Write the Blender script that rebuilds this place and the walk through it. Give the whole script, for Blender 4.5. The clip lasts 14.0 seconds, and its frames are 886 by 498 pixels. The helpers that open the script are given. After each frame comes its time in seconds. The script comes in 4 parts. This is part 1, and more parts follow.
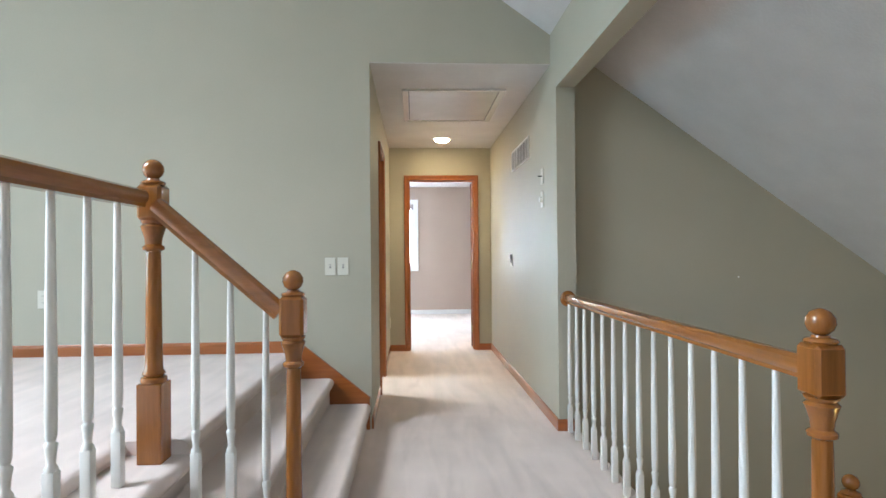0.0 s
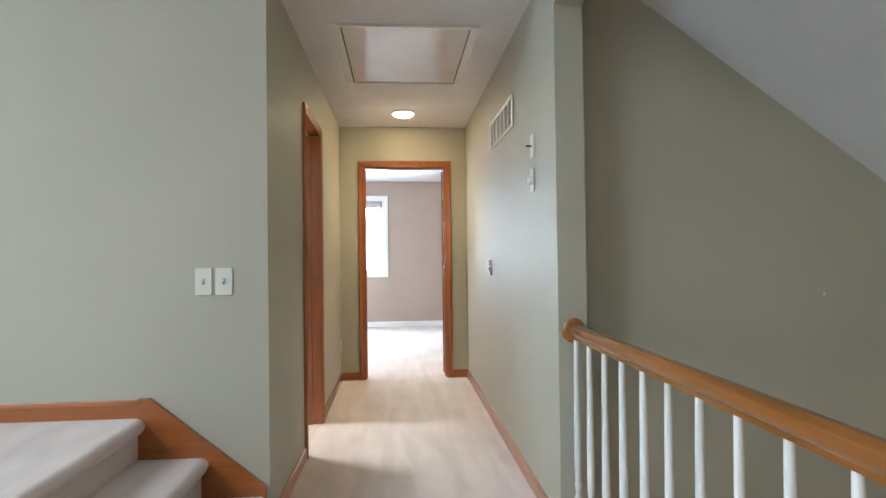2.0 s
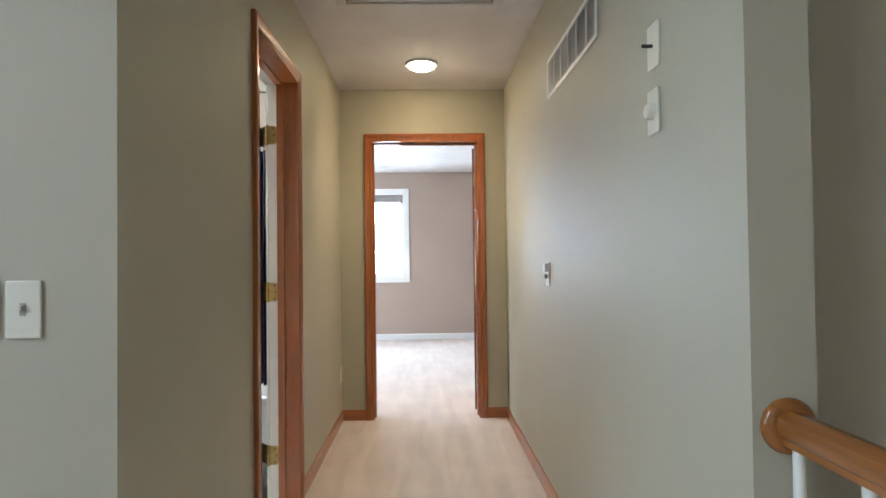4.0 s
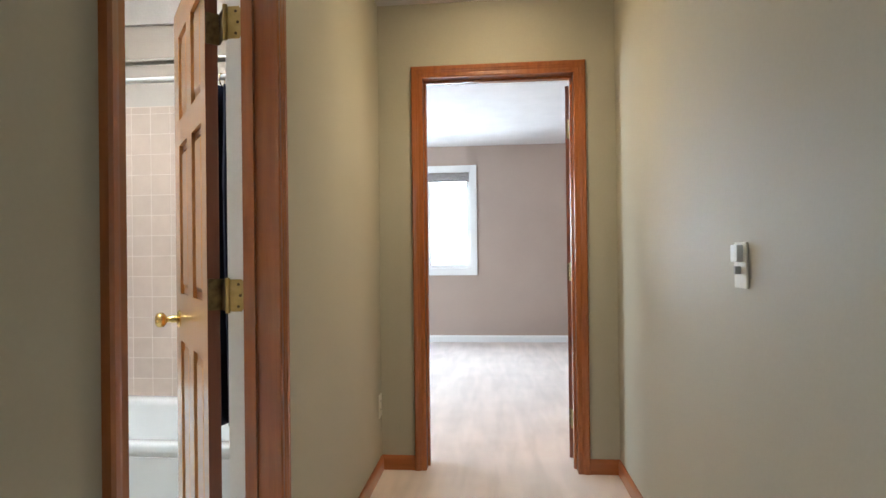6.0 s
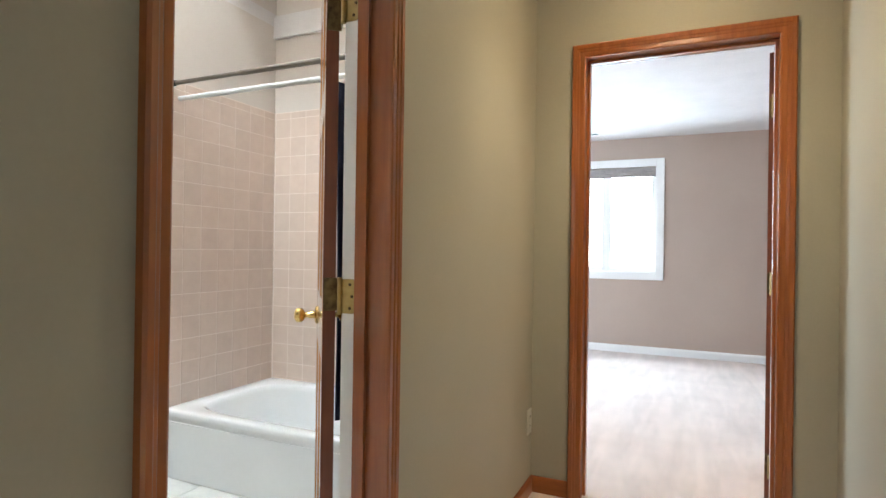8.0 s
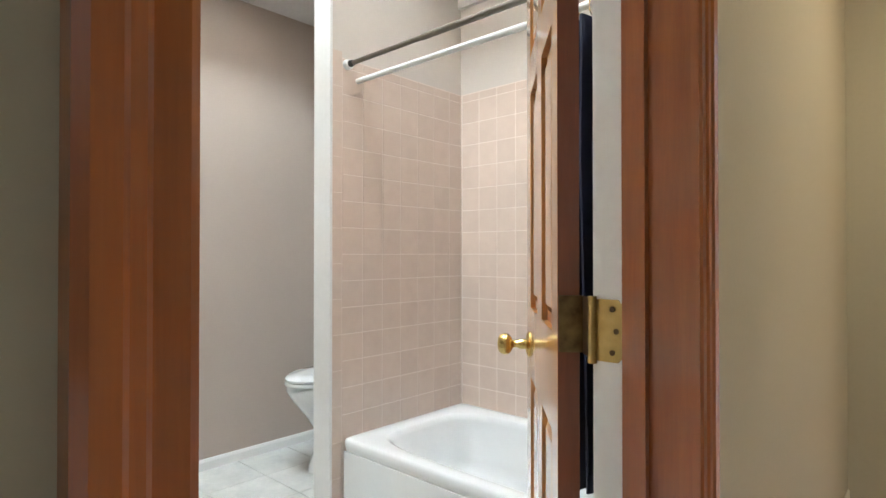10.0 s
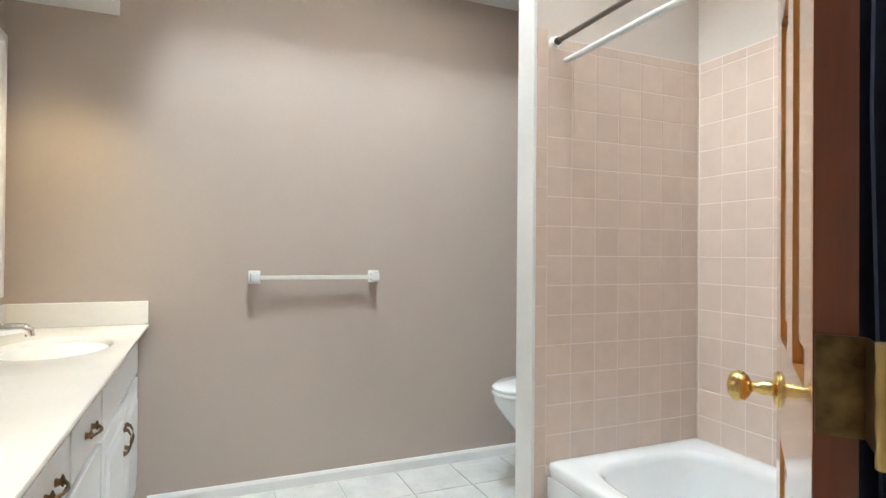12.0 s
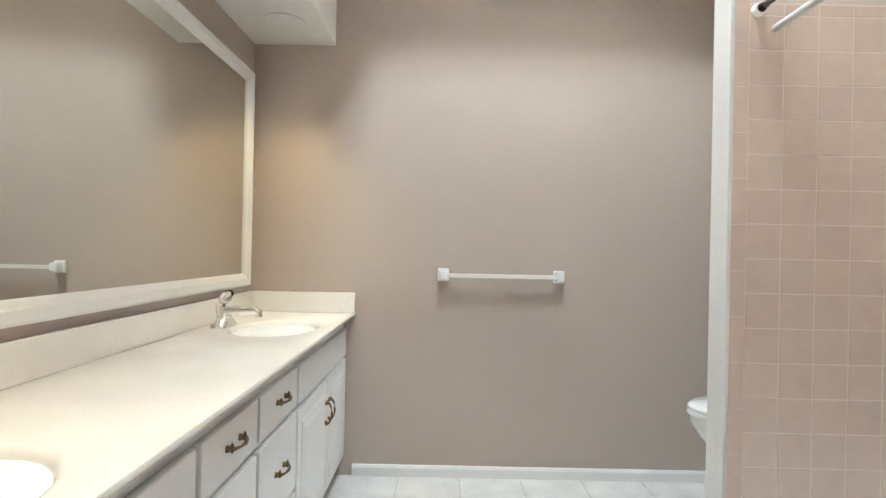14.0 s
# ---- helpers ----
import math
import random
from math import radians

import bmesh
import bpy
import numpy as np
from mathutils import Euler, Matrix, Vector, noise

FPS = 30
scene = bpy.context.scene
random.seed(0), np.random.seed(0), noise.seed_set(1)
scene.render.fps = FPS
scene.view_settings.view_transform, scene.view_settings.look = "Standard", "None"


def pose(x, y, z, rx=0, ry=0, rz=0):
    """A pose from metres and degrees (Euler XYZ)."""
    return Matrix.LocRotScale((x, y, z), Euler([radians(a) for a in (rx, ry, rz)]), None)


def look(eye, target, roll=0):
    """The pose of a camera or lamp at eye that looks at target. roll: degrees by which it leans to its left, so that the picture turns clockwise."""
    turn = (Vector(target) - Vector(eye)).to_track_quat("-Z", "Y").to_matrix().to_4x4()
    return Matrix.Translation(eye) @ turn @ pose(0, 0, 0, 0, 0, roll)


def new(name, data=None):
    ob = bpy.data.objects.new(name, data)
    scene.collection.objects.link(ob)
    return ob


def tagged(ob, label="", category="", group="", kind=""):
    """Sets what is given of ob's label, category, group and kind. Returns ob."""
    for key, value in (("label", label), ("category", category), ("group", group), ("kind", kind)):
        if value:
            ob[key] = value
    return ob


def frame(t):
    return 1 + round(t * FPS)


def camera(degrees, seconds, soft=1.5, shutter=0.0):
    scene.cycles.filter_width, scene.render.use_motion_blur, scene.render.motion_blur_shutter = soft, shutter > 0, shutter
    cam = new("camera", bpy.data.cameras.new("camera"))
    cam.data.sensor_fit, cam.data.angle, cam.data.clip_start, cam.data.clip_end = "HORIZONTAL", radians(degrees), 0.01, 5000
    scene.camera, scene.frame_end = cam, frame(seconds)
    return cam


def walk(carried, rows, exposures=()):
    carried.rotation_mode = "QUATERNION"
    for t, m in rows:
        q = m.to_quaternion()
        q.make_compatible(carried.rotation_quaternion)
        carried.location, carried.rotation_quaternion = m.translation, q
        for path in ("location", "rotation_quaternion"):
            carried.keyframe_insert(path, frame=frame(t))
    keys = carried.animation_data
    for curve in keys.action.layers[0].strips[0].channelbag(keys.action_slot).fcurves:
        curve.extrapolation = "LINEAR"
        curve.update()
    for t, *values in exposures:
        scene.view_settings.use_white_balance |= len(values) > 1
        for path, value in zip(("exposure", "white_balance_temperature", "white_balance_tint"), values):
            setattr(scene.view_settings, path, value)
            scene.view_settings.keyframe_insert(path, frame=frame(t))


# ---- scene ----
cam = camera(77.0, 14.0)
PATH = [
    (0, (0.282, -3.727, 1.152), (0.389, -1.73, 1.172), -0.5),
    (0.5, (0.351, -3.374, 1.166), (0.476, -1.378, 1.185), -0.6),
    (1, (0.411, -3.054, 1.159), (0.553, -1.059, 1.183), -0.7),
    (1.5, (0.465, -2.757, 1.168), (0.628, -0.764, 1.193), -0.7),
    (2, (0.556, -2.435, 1.173), (0.716, -0.442, 1.201), -0.7),
    (2.5, (0.617, -2.126, 1.168), (0.746, -0.131, 1.199), -0.7),
    (3, (0.628, -1.791, 1.178), (0.74, 0.206, 1.211), -0.7),
    (3.2, (0.636, -1.671, 1.176), (0.732, 0.326, 1.215), -0.7),
    (5.5, (0.601, -0.167, 1.151), (0.544, 1.832, 1.171), -0.8),
    (6, (0.603, 0.083, 1.137), (0.418, 2.075, 1.147), -0.7),
    (6.5, (0.619, 0.247, 1.157), (0.301, 2.222, 1.169), -0.7),
    (7, (0.67, 0.313, 1.168), (0.185, 2.254, 1.192), -0.6),
    (7.5, (0.714, 0.349, 1.161), (0.051, 2.235, 1.178), -0.5),
    (7.7, (0.723, 0.341, 1.153), (-0.009, 2.202, 1.164), 0.1),
    (10, (0.25, 0.828, 1.132), (-1.103, 2.301, 1.151), 0.0),
    (10.5, (0.188, 0.908, 1.13), (-1.321, 2.22, 1.146), 0.0),
    (11, (0.146, 0.966, 1.130), (-1.493, 2.112, 1.158), 0.3),
    (11.5, (0.122, 1.02, 1.133), (-1.627, 1.991, 1.163), 0.4),
    (12, (0.12, 1.092, 1.137), (-1.718, 1.879, 1.154), 0.5),
    (12.5, (0.134, 1.155, 1.135), (-1.772, 1.759, 1.147), 0.7),
    (13, (0.142, 1.213, 1.141), (-1.817, 1.618, 1.148), 0.9),
    (13.5, (0.148, 1.267, 1.139), (-1.842, 1.468, 1.147), 1.0),
    (14, (0.15, 1.302, 1.137), (-1.85, 1.304, 1.144), 1.2),
]
STAIR_W = 17.0
EXPOSURES = ((0.0, 0.87), (1.5, 0.80), (3.0, 0.68), (5.5, 0.42), (7.5, 0.46), (10.0, 0.55), (12.0, 0.52), (14.0, 0.44))
LOFT_W, REAR_W, BED_W, BED_SIDE_W, BATH_W, SOFFIT_W, HALL_W = 80.0, 3.0, 92.0, 84.0, 92.0, 25.0, 35.0
LANDING_FILL_W = 74.0
walk(cam, [(t, look(eye, target, roll)) for t, eye, target, roll in PATH], exposures=EXPOSURES)

# ---- world and lamps ----
world = bpy.data.worlds.new("world")
scene.world = world
world.use_nodes = True
wn = world.node_tree
sky = wn.nodes.new("ShaderNodeTexSky")
sky.sky_type, sky.sun_disc = "NISHITA", False
sky.sun_elevation, sky.sun_rotation = radians(48), radians(250)
wn.links.new(sky.outputs[0], wn.nodes["Background"].inputs[0])
wn.nodes["Background"].inputs[1].default_value = 0.12


BED_N = 7.08


def lamp(name, kind, at, power, color, target=None, **settings):
    data = bpy.data.lights.new(name, kind)
    data.energy, data.color = power, color
    for key, value in settings.items():
        if key == "size":
            data.size = value
        if key == "size_y":
            data.shape, data.size_y = "RECTANGLE", value
        if key == "spread":
            data.spread = value
        if key == "radius":
            data.shadow_soft_size = value
    ob = new(name, data)
    ob.matrix_world = look(at, target) if target else pose(*at)
    return ob


sun = lamp("sun", "SUN", (0, 0, 20), 2.0, (1, 0.95, 0.88), None)
sun.data.angle = radians(0.5)
sun.matrix_world = look((-14, 4.0, 16), (0, 0, 0))
DAY = (0.64, 0.83, 1.0)
# daylight through the loft's windows, the bedroom's window and the skylight over the bath
lamp("loft_window_light", "AREA", (-6.05, -2.6, 1.75), LOFT_W, (0.36, 0.75, 1.0), (0, -2.6, 1.3), size=4.0, size_y=1.6)
# fill from above, added to brighten the landing carpet and treads
lamp("landing_fill", "AREA", (-3.85, -3.0, 3.82), LANDING_FILL_W, (0.70, 0.81, 0.95), (-3.85 + 0.575, -3.0, 3.82 - 0.818), size=1.6, size_y=2.2, spread=radians(96))
lamp("rear_window_light", "AREA", (-1.2, -7.85, 1.9), REAR_W, DAY, (-0.6, 0, 1.2), size=3.4, size_y=2.0)
lamp("bedroom_window_light", "AREA", (-0.25, BED_N + 0.22, 1.53), BED_W, DAY, (-0.25, 3, 0.9), size=1.0, size_y=1.2)
# side fill added to brighten the bedroom from out of view
lamp("bedroom_side_fill", "AREA", (-2.85, 5.0, 1.5), BED_SIDE_W, DAY, (0.5, 5.0, 0.6), size=1.5, size_y=1.2)
lamp("bath_skylight_light", "AREA", (-1.42, 1.62, 4.31), BATH_W, (0.82, 0.94, 1.0), (-1.42, 1.621, 0), size=0.6, size_y=0.6)
for lx in (-2.36, -0.62):
    spot = lamp("soffit_light", "SPOT", (lx, 0.57, 2.146), SOFFIT_W, (1.0, 0.83, 0.48), (lx, 0.571, 0), radius=0.06)
    spot.data.spot_size, spot.data.spot_blend = radians(88), 0.8
# added warm fill for the stairwell wall; no fitting belongs to it
lamp("stairwell_warm_fill", "POINT", (3.3, -3.0, -0.9), STAIR_W, (1.0, 0.68, 0.22), radius=0.25)
spot = lamp("hall_light", "SPOT", (0.612, 2.43, 2.385), HALL_W, (1.0, 0.86, 0.60), (0.612, 2.431, 0), radius=0.05)
spot.data.spot_size, spot.data.spot_blend = radians(126), 1.0


# ---- materials ----
def base(name):
    m = bpy.data.materials.new(name)
    m.use_nodes = True
    return m, m.node_tree, m.node_tree.nodes["Principled BSDF"]


def surface(name, c1, c2, scale=6.0, rough=0.6, bump=0.05, fine=120.0, stretch=(1, 1, 1), metal=0.0, coat=0.0, vary=0.0, spread=0.5, detail=4.0, dist=0.002):
    """Two tones in soft patches with a fine grain on top, bumped by the grain."""
    m, t, p = base(name)
    geo = t.nodes.new("ShaderNodeNewGeometry")
    mp = t.nodes.new("ShaderNodeMapping")
    mp.inputs["Scale"].default_value = stretch
    t.links.new(geo.outputs["Position"], mp.inputs["Vector"])
    n1, n2 = t.nodes.new("ShaderNodeTexNoise"), t.nodes.new("ShaderNodeTexNoise")
    for n, s in ((n1, scale), (n2, fine)):
        n.inputs["Scale"].default_value, n.inputs["Detail"].default_value = s, detail
        t.links.new(mp.outputs[0], n.inputs["Vector"])
    add = t.nodes.new("ShaderNodeMath")
    add.operation = "MULTIPLY_ADD"
    add.inputs[1].default_value = 0.35
    t.links.new(n2.outputs[0], add.inputs[0])
    t.links.new(n1.outputs[0], add.inputs[2])
    ramp = t.nodes.new("ShaderNodeValToRGB")
    ramp.color_ramp.elements[0].position, ramp.color_ramp.elements[1].position = 0.675 - spread / 2, 0.675 + spread / 2
    ramp.color_ramp.elements[0].color, ramp.color_ramp.elements[1].color = (*c1, 1), (*c2, 1)
    t.links.new(add.outputs[0], ramp.inputs[0])
    last = ramp.outputs[0]
    if vary:
        info, hsv, mr = t.nodes.new("ShaderNodeObjectInfo"), t.nodes.new("ShaderNodeHueSaturation"), t.nodes.new("ShaderNodeMapRange")
        mr.inputs["To Min"].default_value, mr.inputs["To Max"].default_value = 1 - vary, 1 + vary
        t.links.new(info.outputs["Random"], mr.inputs["Value"])
        t.links.new(mr.outputs[0], hsv.inputs["Value"])
        t.links.new(last, hsv.inputs["Color"])
        last = hsv.outputs[0]
    t.links.new(last, p.inputs["Base Color"])
    rr = t.nodes.new("ShaderNodeMapRange")
    rr.inputs["To Min"].default_value, rr.inputs["To Max"].default_value = max(rough - 0.06, 0.03), min(rough + 0.06, 1)
    t.links.new(n1.outputs[0], rr.inputs["Value"])
    t.links.new(rr.outputs[0], p.inputs["Roughness"])
    p.inputs["Metallic"].default_value = metal
    p.inputs["Coat Weight"].default_value = coat
    p.inputs["Coat Roughness"].default_value = 0.07
    if bump:
        b = t.nodes.new("ShaderNodeBump")
        b.inputs["Strength"].default_value, b.inputs["Distance"].default_value = bump, dist
        t.links.new(n2.outputs[0], b.inputs["Height"])
        t.links.new(b.outputs[0], p.inputs["Normal"])
    return m


def carpet(name, c1, c2):
    """Cut pile with a fine grain, and broad tracks where the pile lies over."""
    m = surface(name, c1, c2, scale=3.2, rough=0.95, bump=0.9, fine=260, spread=0.7, detail=5, dist=0.004)
    t, p = m.node_tree, m.node_tree.nodes["Principled BSDF"]
    geo, mp, no = t.nodes.new("ShaderNodeNewGeometry"), t.nodes.new("ShaderNodeMapping"), t.nodes.new("ShaderNodeTexNoise")
    mp.inputs["Scale"].default_value, mp.inputs["Rotation"].default_value = (6.0, 0.9, 1), (0, 0, 0.25)
    t.links.new(geo.outputs["Position"], mp.inputs[0])
    t.links.new(mp.outputs[0], no.inputs["Vector"])
    no.inputs["Scale"].default_value, no.inputs["Detail"].default_value, no.inputs["Distortion"].default_value = 1.6, 2.0, 0.6
    mr = t.nodes.new("ShaderNodeMapRange")
    mr.inputs["From Min"].default_value, mr.inputs["From Max"].default_value = 0.36, 0.64
    mr.inputs["To Min"].default_value, mr.inputs["To Max"].default_value = 0.91, 1.05
    t.links.new(no.outputs[0], mr.inputs["Value"])
    hsv = t.nodes.new("ShaderNodeHueSaturation")
    old = p.inputs["Base Color"].links[0].from_socket
    t.links.new(old, hsv.inputs["Color"])
    t.links.new(mr.outputs[0], hsv.inputs["Value"])
    t.links.new(hsv.outputs[0], p.inputs["Base Color"])
    p.inputs["Sheen Weight"].default_value = 0.25
    p.inputs["Specular IOR Level"].default_value = 0.1
    return m


def plain(name, c, rough=0.5, metal=0.0, coat=0.0):
    m, t, p = base(name)
    p.inputs["Base Color"].default_value = (*c, 1)
    p.inputs["Roughness"].default_value, p.inputs["Metallic"].default_value, p.inputs["Coat Weight"].default_value = rough, metal, coat
    return m


def glowing(name, c, strength):
    m, t, p = base(name)
    p.inputs["Base Color"].default_value = (0.9, 0.88, 0.82, 1)
    p.inputs["Emission Color"].default_value, p.inputs["Emission Strength"].default_value = (*c, 1), strength
    return m


def clear(name, tint=(1, 1, 1)):
    m, t, p = base(name)
    p.inputs["Base Color"].default_value = (*tint, 1)
    p.inputs["Transmission Weight"].default_value, p.inputs["Roughness"].default_value, p.inputs["IOR"].default_value = 1.0, 0.02, 1.45
    return m


SAGE = surface("sage_paint", (0.405, 0.38, 0.30), (0.445, 0.415, 0.33), 1.5, 0.6, 0.12, 90)
TAUPE = surface("taupe_paint", (0.458, 0.385, 0.335), (0.498, 0.42, 0.365), 1.5, 0.5, 0.12, 90)
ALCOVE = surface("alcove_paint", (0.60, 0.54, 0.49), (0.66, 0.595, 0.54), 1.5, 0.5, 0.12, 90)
BEDPAINT = surface("bedroom_paint", (0.40, 0.31, 0.26), (0.44, 0.345, 0.29), 1.5, 0.6, 0.12, 90)
CEIL = surface("ceiling_paint", (0.66, 0.63, 0.62), (0.74, 0.71, 0.70), 4, 0.9, 0.5, 70, dist=0.006)
WHITE = surface("white_paint", (0.74, 0.74, 0.73), (0.82, 0.82, 0.81), 3, 0.4, 0.05, 60)
CABINET = surface("cabinet_paint", (0.74, 0.76, 0.78), (0.82, 0.83, 0.84), 3, 0.35, 0.06, 60)
BALUSTER = surface("baluster_paint", (0.72, 0.70, 0.66), (0.80, 0.78, 0.74), 9, 0.35, 0.04, 80)
CARPET = carpet("carpet", (0.61, 0.50, 0.45), (0.75, 0.635, 0.575))
OAK_X = surface("oak_along_x", (0.27, 0.068, 0.011), (0.39, 0.112, 0.021), 8, 0.33, 0.06, 60, (0.35, 6, 6), coat=1.0)
OAK_Y = surface("oak_along_y", (0.27, 0.068, 0.011), (0.39, 0.112, 0.021), 8, 0.33, 0.06, 60, (6, 0.35, 6), coat=1.0)
OAK_Z = surface("oak_upright", (0.27, 0.068, 0.011), (0.39, 0.112, 0.021), 8, 0.33, 0.06, 60, (6, 6, 0.35), coat=1.0)
RAIL_X = surface("rail_along_x", (0.22, 0.073, 0.013), (0.33, 0.117, 0.024), 7, 0.22, 0.04, 60, (0.35, 6, 6), coat=0.4)
RAIL_Y = surface("rail_along_y", (0.22, 0.073, 0.013), (0.33, 0.117, 0.024), 7, 0.22, 0.04, 60, (6, 0.35, 6), coat=0.4)
RAIL_Z = surface("rail_upright", (0.22, 0.073, 0.013), (0.33, 0.117, 0.024), 7, 0.22, 0.04, 60, (6, 6, 0.35), coat=0.4)
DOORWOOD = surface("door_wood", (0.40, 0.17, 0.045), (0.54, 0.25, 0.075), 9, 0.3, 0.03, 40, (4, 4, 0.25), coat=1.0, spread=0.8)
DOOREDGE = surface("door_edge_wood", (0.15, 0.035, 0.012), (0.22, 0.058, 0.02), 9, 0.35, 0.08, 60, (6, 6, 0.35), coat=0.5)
# reddish door wood, darkened in colour for the shade in the grooves
PANELGROOVE = surface("shaded_groove_wood", (0.30, 0.095, 0.018), (0.44, 0.16, 0.04), 9, 0.3, 0.08, 60, (6, 6, 0.35), coat=0.8)
TILE = surface("wall_tile", (0.665, 0.53, 0.452), (0.715, 0.58, 0.495), 14, 0.16, 0.02, 40, vary=0.03, coat=0.3)
GROUT = surface("grout", (0.74, 0.635, 0.565), (0.80, 0.69, 0.62), 30, 0.8, 0.3, 300)
PORCELAIN = surface("porcelain", (0.80, 0.82, 0.83), (0.84, 0.86, 0.87), 3, 0.12, 0.0, 40, coat=0.5)
MARBLE = surface("cultured_marble", (0.75, 0.72, 0.675), (0.82, 0.79, 0.745), 3.5, 0.2, 0.0, 60, coat=0.4)
VINYL = surface("floor_tile", (0.52, 0.53, 0.52), (0.72, 0.72, 0.70), 7, 0.35, 0.05, 40, vary=0.06, detail=8)
VINYLJOINT = surface("floor_joint", (0.42, 0.42, 0.40), (0.5, 0.5, 0.48), 20, 0.7, 0.1, 100)
CHROME = plain("chrome", (0.8, 0.8, 0.8), 0.12, 1.0)
BRONZE = plain("dark_steel", (0.20, 0.18, 0.16), 0.3, 1.0)
RUBBER = plain("black_rubber", (0.02, 0.02, 0.02), 0.6)
LEAFBRASS = surface("worn_brass", (0.36, 0.26, 0.10), (0.50, 0.37, 0.16), 30, 0.34, 0.03, 90, metal=1.0)
BRASS = surface("brass", (0.62, 0.43, 0.15), (0.74, 0.55, 0.22), 30, 0.22, 0.02, 90, metal=1.0)
OLDBRASS = surface("antique_brass", (0.09, 0.058, 0.032), (0.26, 0.18, 0.085), 40, 0.35, 0.05, 90, metal=1.0)
NAVY = surface("navy_cloth", (0.006, 0.008, 0.025), (0.012, 0.015, 0.045), 20, 0.8, 0.4, 500)
PLASTIC = plain("ivory_plastic", (0.66, 0.64, 0.56), 0.35)
GREYPLASTIC_AND_SHADE = plain("grey_plastic_and_shade", (0.30, 0.29, 0.27), 0.4)
GRILLE = surface("grille_paint", (0.66, 0.65, 0.66), (0.74, 0.73, 0.74), 8, 0.45, 0.03, 60)
DARK = plain("louver_gap_shade", (0.05, 0.05, 0.05), 0.9)
LOUVER = surface("louver_metal", (0.60, 0.57, 0.54), (0.68, 0.65, 0.62), 5, 0.16, 0.02, 60, coat=0.6)
MIRROR = plain("mirror_silver", (0.80, 0.80, 0.76), 0.015, 1.0)
GLASS = clear("window_glass")
ACRYLIC = clear("clear_acrylic", (0.95, 0.97, 0.98))
BULB = glowing("lamp_dome", (1.0, 0.80, 0.50), 65.0)
CANGLOW = glowing("can_lens", (1.0, 0.82, 0.58), 5.0)
TEAL = surface("fan_blade", (0.10, 0.26, 0.30), (0.16, 0.34, 0.38), 8, 0.4, 0.05, 60)
SHADE = surface("shade_cloth", (0.30, 0.27, 0.26), (0.38, 0.34, 0.33), 30, 0.9, 0.2, 300)
SCREW = plain("screw", (0.10, 0.07, 0.04), 0.4, 1.0)
GRASS = surface("lawn", (0.05, 0.09, 0.025), (0.10, 0.14, 0.04), 3, 0.95, 0.4, 40)

# ---- mesh helpers ----
placed = {}


def thing(name, label, category, at=(0, 0, 0), group="", kind=""):
    ob = new(name)
    ob.location = at
    placed[ob] = Matrix.Translation(at)
    return tagged(ob, label, category, group, kind)


def finish(bm, name, material, smooth=None):
    bmesh.ops.recalc_face_normals(bm, faces=bm.faces)
    me = bpy.data.meshes.new(name)
    bm.to_mesh(me)
    bm.free()
    me.materials.append(material)
    if smooth:
        for f in me.polygons:
            f.use_smooth = True
        me.set_sharp_from_angle(angle=radians(smooth))
    return me


def part(name, bm, material, parent, label="", smooth=None):
    ob = new(name, finish(bm, name, material, smooth) if isinstance(bm, bmesh.types.BMesh) else bm)
    ob.parent = parent
    ob.matrix_parent_inverse = placed.get(parent, Matrix.Identity(4)).inverted()
    return tagged(ob, label)


def whole(name, bm, material, label, category="", kind="", smooth=None, group=""):
    return tagged(new(name, finish(bm, name, material, smooth)), label, category, group, kind)


def box(bm, x0, x1, y0, y1, z0, z1, bevel=0.0, m=None, segments=2):
    made = bmesh.ops.create_cube(bm, size=1, matrix=(m or Matrix()) @ Matrix.Translation(((x0 + x1) / 2, (y0 + y1) / 2, (z0 + z1) / 2)) @ Matrix.Diagonal((x1 - x0, y1 - y0, z1 - z0, 1)))
    if bevel:
        edges = list({e for v in made["verts"] for e in v.link_edges})
        bmesh.ops.bevel(bm, geom=edges, offset=bevel, segments=segments, profile=0.6, affect="EDGES")
    return bm


def boxes(*rows, bevel=0.0, m=None):
    bm = bmesh.new()
    for r in rows:
        box(bm, *r, bevel=bevel, m=m)
    return bm


def loft(bm, rings, closed=True, caps=True):
    """Joins rings of points, in order."""
    vs = [[bm.verts.new(p) for p in ring] for ring in rings]
    n = len(vs[0])
    for a, b in zip(vs, vs[1:]):
        for i in range(n if closed else n - 1):
            j = (i + 1) % n
            bm.faces.new((a[i], a[j], b[j], b[i]))
    if caps:
        bm.faces.new(vs[0])
        bm.faces.new(list(reversed(vs[-1])))
    return bm


def prism(bm, pts, axis, a0, a1):
    """A flat outline drawn in the two other axes, in order, and given thickness along axis."""
    def at(p, a):
        return {"x": (a, p[0], p[1]), "y": (p[0], a, p[1]), "z": (p[0], p[1], a)}[axis]
    return loft(bm, [[at(p, a0) for p in pts], [at(p, a1) for p in pts]])


def lathe(bm, profile, m=None, steps=18):
    """Turns (radius, height) round z."""
    m = m or Matrix()
    return loft(bm, [[m @ Vector((r * math.cos(2 * math.pi * k / steps), r * math.sin(2 * math.pi * k / steps), z)) for k in range(steps)] for r, z in profile])


def tube(bm, points, radius, steps=10):
    """A round bar along points."""
    rings = []
    for i, p in enumerate(points):
        a, b = Vector(points[max(i - 1, 0)]), Vector(points[min(i + 1, len(points) - 1)])
        q = (b - a).to_track_quat("Z", "Y")
        r = radius[i] if isinstance(radius, (list, tuple)) else radius
        rings.append([Vector(p) + q @ Vector((r * math.cos(2 * math.pi * k / steps), r * math.sin(2 * math.pi * k / steps), 0)) for k in range(steps)])
    return loft(bm, rings)


